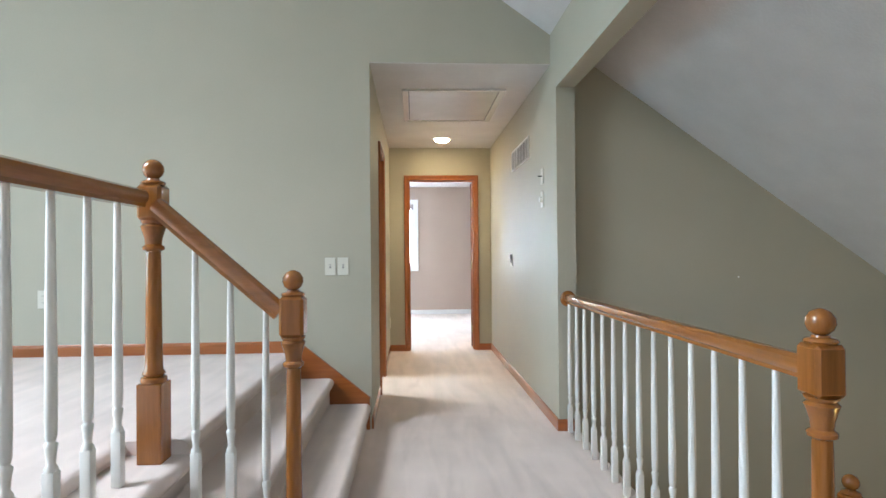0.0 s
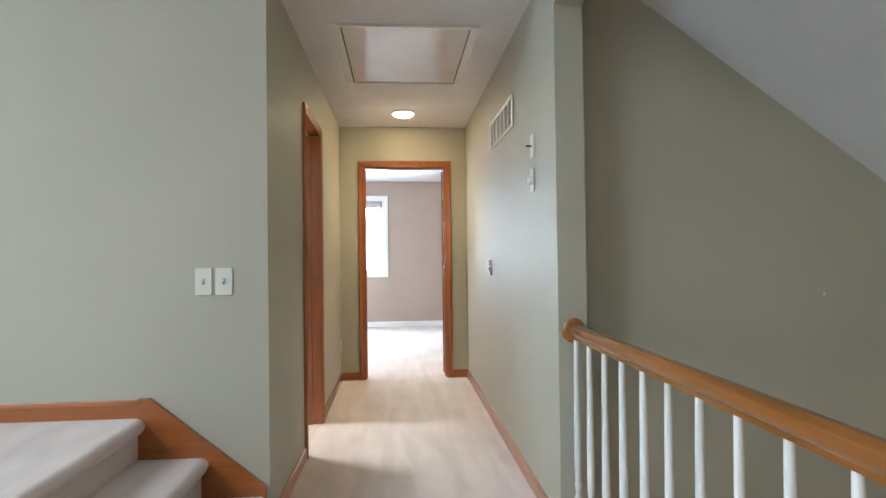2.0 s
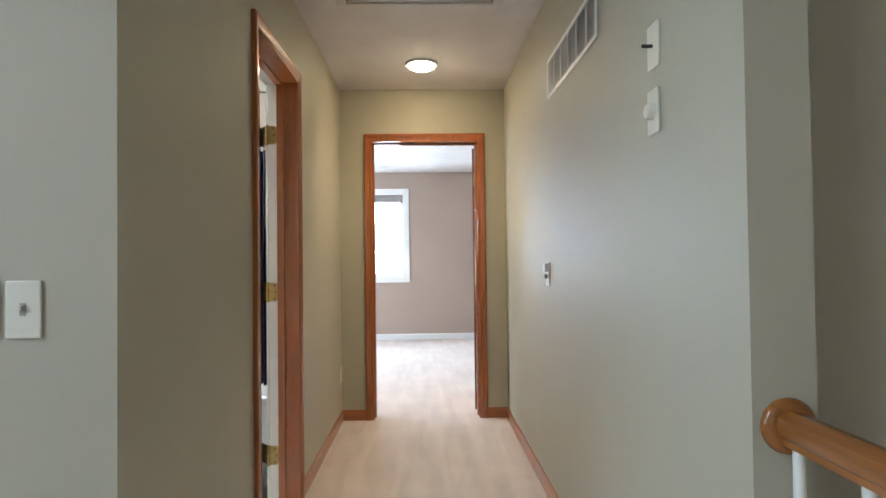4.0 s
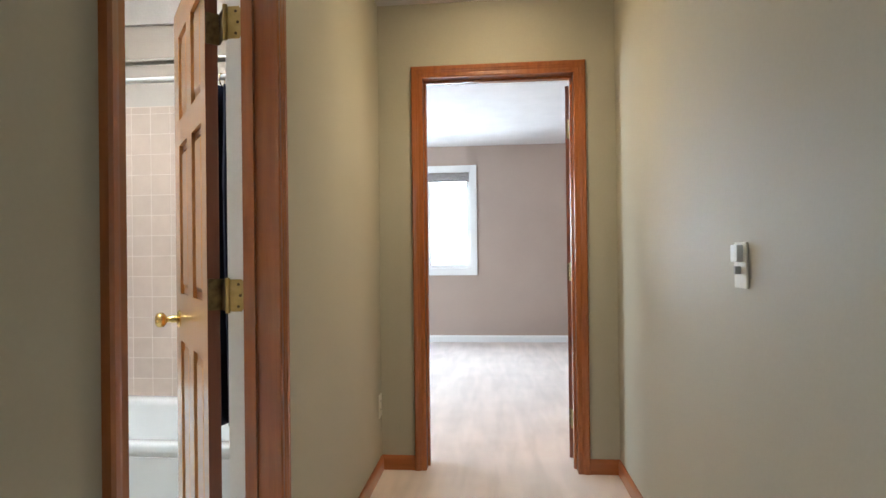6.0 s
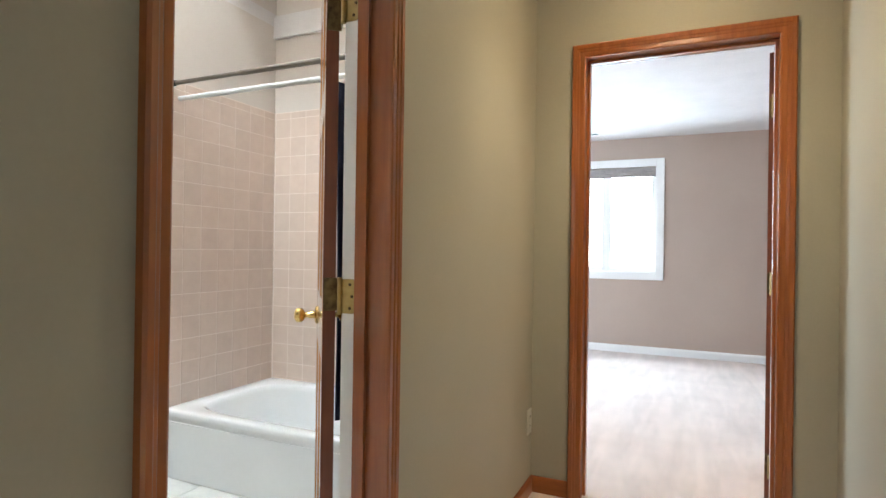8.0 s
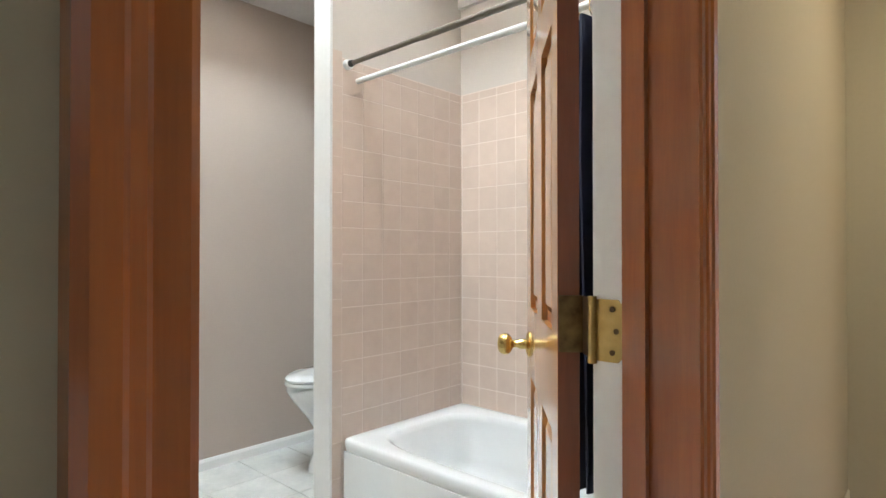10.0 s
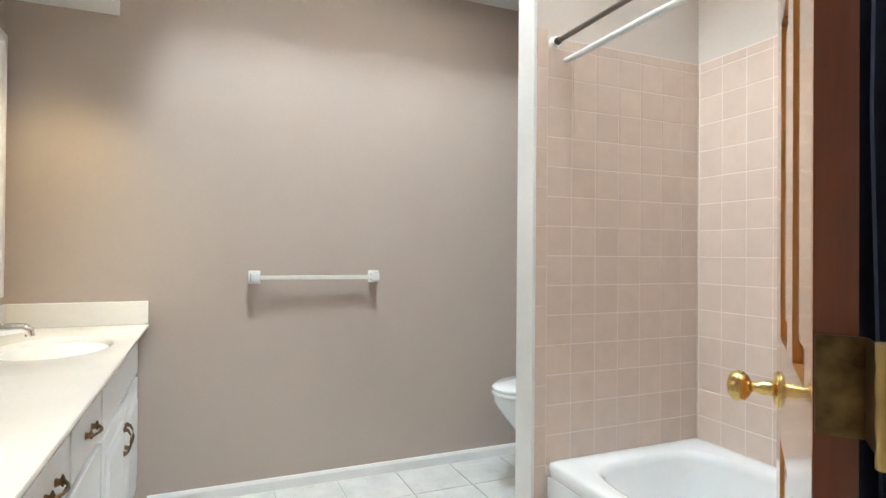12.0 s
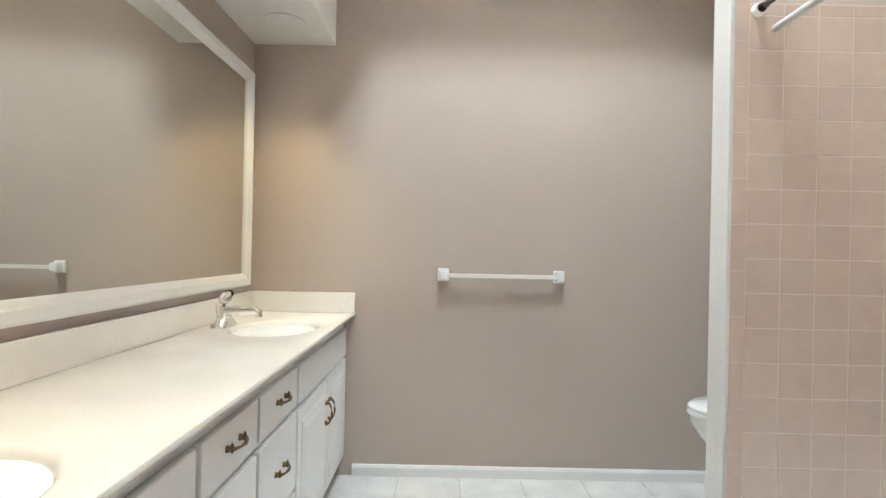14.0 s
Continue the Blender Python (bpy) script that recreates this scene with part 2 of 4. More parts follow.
def sweep(bm, section, a, b, up=Vector((0, 0, 1))):
    """A section of (side, height) carried straight from a to b."""
    a, b = Vector(a), Vector(b)
    side = (b - a).normalized().cross(up).normalized()
    return loft(bm, [[p + side * u + up * v for u, v in section] for p in (a, b)])


# ---- the plan ----
HALL_W_X, END_Y, CEIL_Z = 1.222, 2.975, 2.44
STEP, LANDING = 0.172, 0.515
BATH_E, BATH_W_X, BATH_S, BATH_N = -0.14, -2.657, 0.335, 3.125
WING_X0, WING_X1, WING_Y = -1.836, -1.719, 2.259


def vault(x):
    return 2.637 - 0.704 * (x - 1.225) if x > -2.2 else 2.637 + 0.704 * 3.425 - 0.704 * (-2.2 - x)


def structure(name, bm, material, label, smooth=None):
    return whole(name, bm, material, label, kind="structure", smooth=smooth)


# floors
bm = boxes((-0.55, 1.345, -8, 0, -0.2, 0), (0, HALL_W_X, 0, END_Y, -0.2, 0), (0.2, 1.03, END_Y, 3.1, -0.2, 0), (-3, 2.2, 3.1, BED_N, -0.2, 0), (-0.10, 0, 0.9, 1.62, -0.2, 0))
structure("floor", bm, CARPET, "beige cut-pile carpet with vacuum tracks")


def edged(x, top, back=-6.2, r=0.035):
    """The outline of a carpeted edge at x, rounded over its nosing."""
    return [(back, -0.2), (back, top)] + [(x - r + r * math.sin(a * math.pi / 12), top - r + r * math.cos(a * math.pi / 12)) for a in range(7)] + [(x - 0.015, top - 0.06), (x - 0.03, top - 0.07), (x - 0.03, -0.2)]


bm = prism(bmesh.new(), edged(-0.50, LANDING), "y", -1.74, 0)
prism(bm, edged(-0.71, LANDING), "y", -8, -1.74)
structure("floor_landing", bm, CARPET, "raised landing with pale beige carpet", 40)
structure("floor_ledge", prism(bmesh.new(), edged(-0.49, 0.467, -0.75), "y", -8, -1.741), CARPET, "carpeted ledge under the landing railing", 40)
bm = boxes((1.345, 4.2, -8, 0, -2.9, -2.7))
structure("floor_lower", bm, CARPET, "carpeted floor at the foot of the stairwell")
structure("floor_bath", boxes((BATH_W_X, -0.10, BATH_S, BATH_N, -0.2, -0.004)), VINYLJOINT, "grey joints of the bathroom floor tiles")
structure("ground", boxes((-300, 300, -300, 300, -3.4, -3.1)), GRASS, "green lawn outside")

SKYGLOW = glowing("bright_overcast", (0.92, 0.96, 1.0), 3.0)
structure("backdrop", boxes((-14, 10, 12.0, 12.1, -3.1, 9)), SKYGLOW, "bright hazy daylight outside the bedroom window")
structure("backdrop", boxes((-9.1, -9.0, 2.5, 8, -3.1, 9)), SKYGLOW, "glowing sheet outside the added side opening, out of view")
# walls of the loft and the hall
z0 = CEIL_Z
bm = prism(bmesh.new(), [(-6.2, -0.2), (0, -0.2), (0, z0), (1.345, z0), (1.345, vault(1.345)), (-2.2, vault(-2.2)), (-6.2, vault(-6.2))], "y", 0, 0.12)
structure("wall_main", bm, SAGE, "sage green painted wall")
bm = prism(bmesh.new(), [(1.345, -2.9), (4.2, -2.9), (4.2, vault(4.2)), (1.345, vault(1.345))], "y", 0, 0.12)
structure("wall_stairwell", bm, SAGE, "sage green wall of the stairwell under the sloping ceiling")
structure("wall_hall_east", boxes((HALL_W_X, 1.345, -0.14, 0, 0, 2.24), (HALL_W_X, 1.345, 0, END_Y, 0, z0)), SAGE, "sage green painted hall wall")
structure("wall_header", prism(bmesh.new(), [(HALL_W_X, 2.24), (1.345, 2.24), (1.345, vault(1.345)), (HALL_W_X, vault(HALL_W_X))], "y", -8, 0), SAGE, "sage green header beam along the stairwell")
DO0, DO1, DTOP = 0.938, 1.582, 2.045
structure("wall_hall_west", boxes((BATH_E, 0, 0.12, DO0 - 0.02, 0, z0), (BATH_E, 0, DO1 + 0.02, END_Y, 0, z0), (BATH_E, 0, DO0 - 0.02, DO1 + 0.02, DTOP + 0.02, z0)), SAGE, "sage green hall wall with the bathroom doorway")
EO0, EO1 = 0.237, 1.012
structure("wall_hall_end", boxes((BATH_E, EO0 - 0.02, END_Y, 3.10, 0, z0), (EO1 + 0.02, 1.345, END_Y, 3.10, 0, z0), (EO0 - 0.02, EO1 + 0.02, END_Y, 3.10, DTOP + 0.02, z0)), SAGE, "sage green end wall with the bedroom doorway")
structure("wall_loft_west", boxes((-6.35, -6.2, -8, -5, -0.2, 2.4), (-6.35, -6.2, -0.4, 0.12, -0.2, 2.4), (-6.35, -6.2, -5, -0.4, -0.2, 0.95), (-6.35, -6.2, -5, -0.4, 2.15, 2.4)), SAGE, "sage green loft wall with a wide window opening")
bm = boxes((-6.2, -3.1, -8.15, -8, -0.2, 2.2), (0.7, 4.2, -8.15, -8, -2.9, 0.5), (-3.1, 0.7, -8.15, -8, -0.2, 0.8))
prism(bm, [(0.7, 0.5), (4.2, 0.5), (4.2, 0.56), (0.7, vault(0.7))], "y", -8.15, -8)
prism(bm, [(-3.1, 2.95), (0.7, 2.95), (0.7, vault(0.7)), (-2.2, vault(-2.2)), (-3.1, vault(-3.1))], "y", -8.15, -8)
prism(bm, [(-6.2, 2.2), (-3.1, 2.2), (-3.1, vault(-3.1)), (-6.2, vault(-6.2))], "y", -8.15, -8)
structure("wall_loft_south", bm, SAGE, "sage green rear wall with a window opening")
structure("wall_stairwell_east", boxes((4.2, 4.35, -8.15, 0.12, -2.9, vault(4.2))), SAGE, "sage green low wall of the stairwell")
structure("wall_stairwell_inner", boxes((1.225, 1.345, -8, 0, -2.9, -0.2)), SAGE, "sage green wall under the hall floor")

# walls of the bathroom
SOF_Z, BATH_Z = 2.160, 2.54
structure("wall_bath_west", boxes((BATH_W_X - 0.12, BATH_W_X, 0.12, 3.25, -0.2, BATH_Z)), TAUPE, "taupe painted bathroom wall")
structure("wall_bath_south", boxes((BATH_W_X, BATH_E, 0.12, BATH_S, -0.2, BATH_Z)), TAUPE, "taupe painted wall behind the vanity")
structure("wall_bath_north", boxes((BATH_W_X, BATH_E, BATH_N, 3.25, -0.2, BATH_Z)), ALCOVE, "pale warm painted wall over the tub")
structure("wall_bath_east", boxes((BATH_E - 0.006, BATH_E - 0.001, DO1 + 0.07, BATH_N, 0, BATH_Z), (BATH_E - 0.006, BATH_E - 0.001, BATH_S, DO0 - 0.07, 0, BATH_Z), (BATH_E - 0.006, BATH_E - 0.001, DO0 - 0.07, DO1 + 0.07, DTOP + 0.07, BATH_Z)), TAUPE, "taupe paint on the bathroom side of the hall wall")
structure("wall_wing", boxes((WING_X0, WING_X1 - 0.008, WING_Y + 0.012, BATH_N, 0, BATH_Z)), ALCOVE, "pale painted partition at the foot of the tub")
structure("trim", boxes((WING_X0 - 0.004, WING_X1 - 0.002, WING_Y - 0.002, WING_Y + 0.012, 0, BATH_Z), bevel=0.003), WHITE, "white painted end board of the partition")
structure("wall_soffit", boxes((BATH_W_X, BATH_E - 0.006, BATH_S, 0.742, SOF_Z, BATH_Z)), WHITE, "white soffit over the vanity")

# walls of the bedroom
WX0, WX1, WZ0, WZ1 = -0.80, 0.30, 0.925, 2.13
structure("wall_bed_north", boxes((-3.0, WX0, BED_N, BED_N + 0.15, -0.2, 2.6), (WX1, 2.2, BED_N, BED_N + 0.15, -0.2, 2.6), (WX0, WX1, BED_N, BED_N + 0.15, -0.2, WZ0), (WX0, WX1, BED_N, BED_N + 0.15, WZ1, 2.6)), BEDPAINT, "warm taupe bedroom wall with a window opening")
structure("wall_bed_west", boxes((-3.12, -3.0, 3.1, 4.2, -0.2, 2.6), (-3.12, -3.0, 5.8, BED_N, -0.2, 2.6), (-3.12, -3.0, 4.2, 5.8, -0.2, 0.9), (-3.12, -3.0, 4.2, 5.8, 2.1, 2.6)), BEDPAINT, "warm taupe bedroom side wall with an unseen opening added for light")
structure("wall_bed_east", boxes((2.2, 2.32, 3.1, BED_N, -0.2, 2.6)), BEDPAINT, "warm taupe bedroom side wall")
structure("wall_bed_south", boxes((-3.0, -0.14, 3.252, 3.26, 0, 2.6), (1.345, 2.2, 3.0, 3.1, 0, 2.6), (EO1 + 0.09, 1.345, 3.102, 3.106, 0, 2.46), (-0.14, EO0 - 0.09, 3.102, 3.106, 0, 2.46)), BEDPAINT, "warm taupe bedroom wall beside the doorway")

# ceilings
structure("ceiling_hall", boxes((0.0, HALL_W_X, 0.002, END_Y, 2.437, 2.5)), CEIL, "white textured hall ceiling")
bm = prism(bmesh.new(), [(4.35, vault(4.35)), (-2.2, vault(-2.2)), (-2.2, vault(-2.2) + 0.12), (4.35, vault(4.35) + 0.12)], "y", -8.15, 0.12)
prism(bm, [(-2.2, vault(-2.2)), (-6.35, vault(-6.35)), (-6.35, vault(-6.35) + 0.12), (-2.2, vault(-2.2) + 0.12)], "y", -8.15, 0.12)
structure("ceiling_vault", bm, CEIL, "white sloping vaulted ceiling")
SX0, SX1, SY0, SY2, SHAFT_Z, TUB_Z = -2.41, -0.30, 1.06, 2.55, 4.34, 2.90
SXW, CT, NB = WING_X1 - 0.008, BATH_Z + 0.08, BATH_N + 0.125
structure("ceiling_bath", boxes((BATH_W_X, SX0, 0.12, NB, BATH_Z, CT), (SX1, BATH_E, 0.12, NB, BATH_Z, CT), (SX0, SX1, 0.12, SY0, BATH_Z, CT), (SX0, SXW, SY2, NB, BATH_Z, CT), (SXW, SX1, SY2, NB, TUB_Z, TUB_Z + 0.08)), CEIL, "white bathroom ceiling, raised over the tub, round a skylight shaft")
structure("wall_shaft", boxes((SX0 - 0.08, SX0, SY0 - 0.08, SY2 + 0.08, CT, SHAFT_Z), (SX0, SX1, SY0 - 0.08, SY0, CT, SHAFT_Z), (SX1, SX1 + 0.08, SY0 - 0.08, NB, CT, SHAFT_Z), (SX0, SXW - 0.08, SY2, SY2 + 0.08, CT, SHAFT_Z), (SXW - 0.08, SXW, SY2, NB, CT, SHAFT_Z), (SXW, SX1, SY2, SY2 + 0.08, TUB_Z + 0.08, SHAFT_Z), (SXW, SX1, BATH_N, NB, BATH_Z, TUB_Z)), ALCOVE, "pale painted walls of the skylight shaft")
structure("ceiling_shaft", boxes((SX0 - 0.08, -1.66, SY0 - 0.08, SY2 + 0.08, SHAFT_Z, SHAFT_Z + 0.1), (-1.18, SX1 + 0.08, SY0 - 0.08, SY2 + 0.08, SHAFT_Z, SHAFT_Z + 0.1), (-1.66, -1.18, SY0 - 0.08, 1.32, SHAFT_Z, SHAFT_Z + 0.1), (-1.66, -1.18, 1.92, SY2 + 0.08, SHAFT_Z, SHAFT_Z + 0.1)), CEIL, "white top of the skylight shaft")
bsl = thing("bath_skylight", "white framed skylight over the bathroom shaft", "skylight", (-1.42, 1.62, SHAFT_Z))
for q in ((-1.66, -1.62, 1.32, 1.92), (-1.22, -1.18, 1.32, 1.92), (-1.62, -1.22, 1.32, 1.36), (-1.62, -1.22, 1.88, 1.92)):
    part("frame", boxes((*q, SHAFT_Z - 0.015, SHAFT_Z + 0.08), bevel=0.003), WHITE, bsl)
part("pane", boxes((-1.62, -1.22, 1.36, 1.88, SHAFT_Z + 0.03, SHAFT_Z + 0.036)), SKYGLOW, bsl, "glowing pane standing in for the sky")
structure("ceiling_bedroom", boxes((-3.12, 2.32, 3.1, 7.2, 2.462, 2.6)), CEIL, "white textured bedroom ceiling")

# added skylight, never in view; its pane glows on the unbroken ceiling
sl = thing("skylight", "white framed skylight, unseen, added to light the landing", "skylight", (-3.85, -3.0, vault(-3.85)))
m = Matrix.Translation((-3.85, -3.0, vault(-3.85) - 0.012)) @ pose(0, 0, 0, 0, math.degrees(math.atan(-0.704)), 0)
for q in ((-0.9, -0.8, -1.2, 1.2), (0.8, 0.9, -1.2, 1.2), (-0.8, 0.8, -1.2, -1.1), (-0.8, 0.8, 1.1, 1.2)):
    part("frame", boxes((*q, -0.02, 0.011), m=m), WHITE, sl)
part("pane", boxes((-0.8, 0.8, -1.1, 1.1, 0.004, 0.010), m=m), SKYGLOW, sl, "glowing pane standing in for the sky")

# baseboards and skirts
BB = [(0, 0), (0.012, 0), (0.012, 0.055), (0.008, 0.068), (0.005, 0.075), (0, 0.075)]


def baseboard(a, b, material, label, height=0.075):
    s = [(u, v * height / 0.075) for u, v in BB]
    return structure("baseboard", sweep(bmesh.new(), s, a, b), material, label)


HB = "orange-stained oak baseboard"
baseboard((HALL_W_X, END_Y, 0), (HALL_W_X, -0.14, 0), OAK_Y, HB)
baseboard((0, 0.0, 0), (0, 0.884, 0), OAK_Y, HB)
baseboard((0, 1.624, 0), (0, END_Y, 0), OAK_Y, HB)
baseboard((0, END_Y, 0), (0.177, END_Y, 0), OAK_X, HB)
baseboard((1.072, END_Y, 0), (HALL_W_X, END_Y, 0), OAK_X, HB)
baseboard((HALL_W_X - 0.012, -0.14, 0), (1.345, -0.14, 0), OAK_X, HB)
baseboard((-6.2, 0, LANDING), (-0.49, 0, LANDING), OAK_X, HB)
baseboard((BATH_W_X, 0.87, 0), (BATH_W_X, BATH_N, 0), WHITE, "white painted bathroom baseboard", 0.058)
baseboard((WING_X0, BATH_N, 0), (WING_X0, WING_Y, 0), WHITE, "white painted bathroom baseboard", 0.058)
baseboard((-3.0, BED_N, 0), (2.2, BED_N, 0), WHITE, "white painted bedroom baseboard", 0.085)
baseboard((2.2, BED_N, 0), (2.2, 3.1, 0), WHITE, "white painted bedroom baseboard", 0.085)
bm = prism(bmesh.new(), [(-0.53, 0), (-0.012, 0), (-0.012, 0.205), (-0.485, 0.588), (-0.53, 0.588)], "y", -0.018, -0.001)
structure("trim", bm, OAK_X, "orange-stained oak skirt board beside the steps")
bm = prism(bmesh.new(), [(-0.012, 0.205), (-0.007, 0.211), (-0.483, 0.597), (-0.53, 0.597), (-0.53, 0.588), (-0.485, 0.588)], "y", -0.022, -0.001)
structure("trim", bm, OAK_X, "rounded oak cap of the skirt board")

# door casings and jambs
PROFILE = [(0.0, 0.0), (0.0, 0.010), (0.006, 0.013), (0.024, 0.012), (0.028, 0.015), (0.036, 0.016), (0.040, 0.019), (0.054, 0.020), (0.060, 0.015), (0.060, 0.0)]


def casing(to_world, s0, s1, top, material, label, wide=1.0):
    bm = bmesh.new()
    CASE = [(u * wide, v) for u, v in PROFILE]
    loft(bm, [[to_world(s, v, z) for s, v, z in row] for row in (
        [(s0 - u, v, 0) for u, v in CASE], [(s0 - u, v, top + u) for u, v in CASE],
        [(s1 + u, v, top + u) for u, v in CASE], [(s1 + u, v, 0) for u, v in CASE])])
    return structure("trim", bm, material, label)


casing(lambda q, v, z: (v, q, z), DO0 - 0.004, DO1 - 0.008, DTOP, OAK_Z, "glossy orange-stained oak casing of the bathroom door", 0.82)
casing(lambda q, v, z: (BATH_E - 0.006 - v, q, z), DO0 - 0.012, DO1 + 0.026, DTOP, WHITE, "white casing on the bathroom side")
casing(lambda q, v, z: (q, END_Y - v, z), EO0, EO1, DTOP, OAK_Z, "glossy orange-stained oak casing of the bedroom door")
casing(lambda q, v, z: (q, 3.106 + v, z), EO0, EO1, DTOP, WHITE, "white casing on the bedroom side")
structure("trim", boxes((-0.10, 0.0, DO0 - 0.02, DO0 - 0.001, 0, DTOP), (-0.10, 0.0, DO1 + 0.001, DO1 + 0.02, 0, DTOP), (-0.10, 0.0, DO0 - 0.02, DO1 + 0.02, DTOP + 0.001, DTOP + 0.02),
    (-0.093, -0.060, DO1 - 0.011, DO1 + 0.001, 0, DTOP), (-0.101, -0.068, DO0 - 0.001, DO0 + 0.011, 0, DTOP), (-0.101, -0.068, DO0 + 0.011, DO1 - 0.011, DTOP - 0.011, DTOP + 0.001)), OAK_Z, "oak jamb and stop of the bathroom door")
structure("trim", boxes((-0.152, -0.101, DO0 - 0.02, DO0, 0, DTOP), (-0.137, -0.101, DO1, DO1 + 0.02, 0, DTOP), (-0.1005, -0.0935, DO1 - 0.001, DO1 + 0.0008, 0, DTOP - 0.012), (-0.152, -0.101, DO0 - 0.02, DO1 + 0.02, DTOP, DTOP + 0.02)), WHITE, "white painted half of the bathroom door jamb")
structure("trim", boxes((EO0 - 0.02, EO0 - 0.001, END_Y, 3.108, 0, DTOP), (EO1 + 0.001, EO1 + 0.02, END_Y, 3.108, 0, DTOP), (EO0 - 0.02, EO1 + 0.02, END_Y, 3.108, DTOP + 0.001, DTOP + 0.02),
    (EO0 - 0.001, EO0 + 0.011, 3.03, 3.065, 0, DTOP), (EO1 - 0.011, EO1 + 0.001, 3.03, 3.065, 0, DTOP), (EO0 + 0.011, EO1 - 0.011, 3.03, 3.065, DTOP - 0.011, DTOP + 0.001)), OAK_Z, "oak jamb and stop of the bedroom door")


# ---- doors ----
def hinge(door, z, turn):
    """Brass butt hinge at the door's edge; turn: the jamb's leaf as seen from the door."""
    h = part("hinge", boxes((0.0295, 0.032, -0.004, 0.033, z, z + 0.09), (-0.018, 0.0295, -0.006, -0.004, z, z + 0.09)), OLDBRASS, door, "brass hinge leaf on the door edge")
    bm = tube(bmesh.new(), [(0.0, -0.006, z - 0.004 + 0.098 * k / 10) for k in range(11)], [0.0066, 0.0066, 0.0058, 0.0066, 0.0066, 0.0058, 0.0066, 0.0066, 0.0058, 0.0066, 0.0066], 10)
    bm.transform(turn)
    part("hinge_barrel", bm, LEAFBRASS, h, "", 40)
    bm = bmesh.new()
    corners = [(0.004, 0), (0.038, 0), (0.046, 0.008), (0.046, 0.082), (0.038, 0.09), (0.004, 0.09)]
    prism(bm, [(u, z + v) for u, v in corners], "y", -0.003, 0.0)
    bm.transform(turn)
    part("jamb_leaf", bm, LEAFBRASS, h, "bright brass leaf on the jamb")
    for u, v in ((0.030, 0.014), (0.036, 0.045), (0.030, 0.076)):
        bm = lathe(bmesh.new(), [(0.0042, 0), (0.0042, 0.0012), (0.002, 0.0016)], Matrix.Translation((u, -0.003, z + v)) @ pose(0, 0, 0, 90), 8)
        bm.transform(turn)
        part("screw", bm, SCREW, h)


def panel_door(name, label, width, height, at, angle, jamb, knob_z=0.905, knob_x=0.607):
    d = thing(name, label, "door")
    t, G = 0.035, 0.032
    rows = ((0.20, 0.83), (1.00, 1.53), (1.62, 1.92))
    cols = ((0.105, width / 2 - 0.045), (width / 2 + 0.045, width - 0.105))
    part("stile", boxes((G + 0.0012, 0.105, 0, t, 0.012, height), bevel=0.0015), DOORWOOD, d)
    part("stile", boxes((width - 0.105, width, 0, t, 0.012, height), bevel=0.0015), DOORWOOD, d)
    edges = [0.012, rows[0][0], rows[0][1], rows[1][0], rows[1][1], rows[2][0], rows[2][1], height]
    for k in range(0, 8, 2):
        part("rail", boxes((0.105, width - 0.105, 0.0003, t - 0.0003, edges[k], edges[k + 1])), DOORWOOD, d)
    for a, b in rows:
        part("mullion", boxes((cols[0][1], cols[1][0], 0.0003, t - 0.0003, a, b)), DOORWOOD, d)
        for c0, c1 in cols:
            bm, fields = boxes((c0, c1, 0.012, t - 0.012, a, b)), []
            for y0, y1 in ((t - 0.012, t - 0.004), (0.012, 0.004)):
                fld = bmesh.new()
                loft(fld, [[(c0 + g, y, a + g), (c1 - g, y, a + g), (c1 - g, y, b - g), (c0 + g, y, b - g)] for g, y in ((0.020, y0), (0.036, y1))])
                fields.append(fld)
            pn = part("panel", bm, PANELGROOVE, d, "raised panel with shade painted into its reddish grooves")
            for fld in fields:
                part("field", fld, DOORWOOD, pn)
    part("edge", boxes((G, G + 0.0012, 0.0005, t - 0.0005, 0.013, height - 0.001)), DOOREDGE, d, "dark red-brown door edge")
    turn = pose(*at, 0, 0, angle).inverted() @ jamb
    for z in (0.19, 0.977, 1.742):
        hinge(d, z, turn)
    for side, y in ((1, t), (-1, 0)):
        m = Matrix.Translation((knob_x, y, knob_z)) @ pose(0, 0, 0, -90 * side)
        k = part("door_knob", lathe(bmesh.new(), [(0.013, 0.008), (0.013, 0.026), (0.009, 0.032), (0.010, 0.042), (0.018, 0.046), (0.026, 0.053), (0.0275, 0.063), (0.025, 0.073), (0.016, 0.079), (0.004, 0.081)], m, 20), BRASS, d, "polished brass knob", 50)
        part("rose", lathe(bmesh.new(), [(0.032, 0), (0.032, 0.003), (0.027, 0.007), (0.012, 0.010), (0.009, 0.012)], m, 20), BRASS, k, "", 50)
    d.matrix_basis = pose(*at, 0, 0, angle)
    return d


panel_door("bathroom_door", "honey oak six-panel door standing wide open with brass knob", 0.632, 2.03, (-0.168, 1.600, 0), 128.5, pose(-0.141, 1.582, 0), knob_x=0.558)
panel_door("bedroom_door", "honey oak six-panel door swung open into the bedroom", 0.755, 2.03, (1.018, 3.118, 0), 74.0, pose(1.012, 3.115, 0, 0, 0, -90), knob_x=0.69)

# ---- the steps and railings ----
stairs = thing("carpeted_steps", "three short carpeted steps up to the landing", "stairs", (-0.25, -0.96, 0))
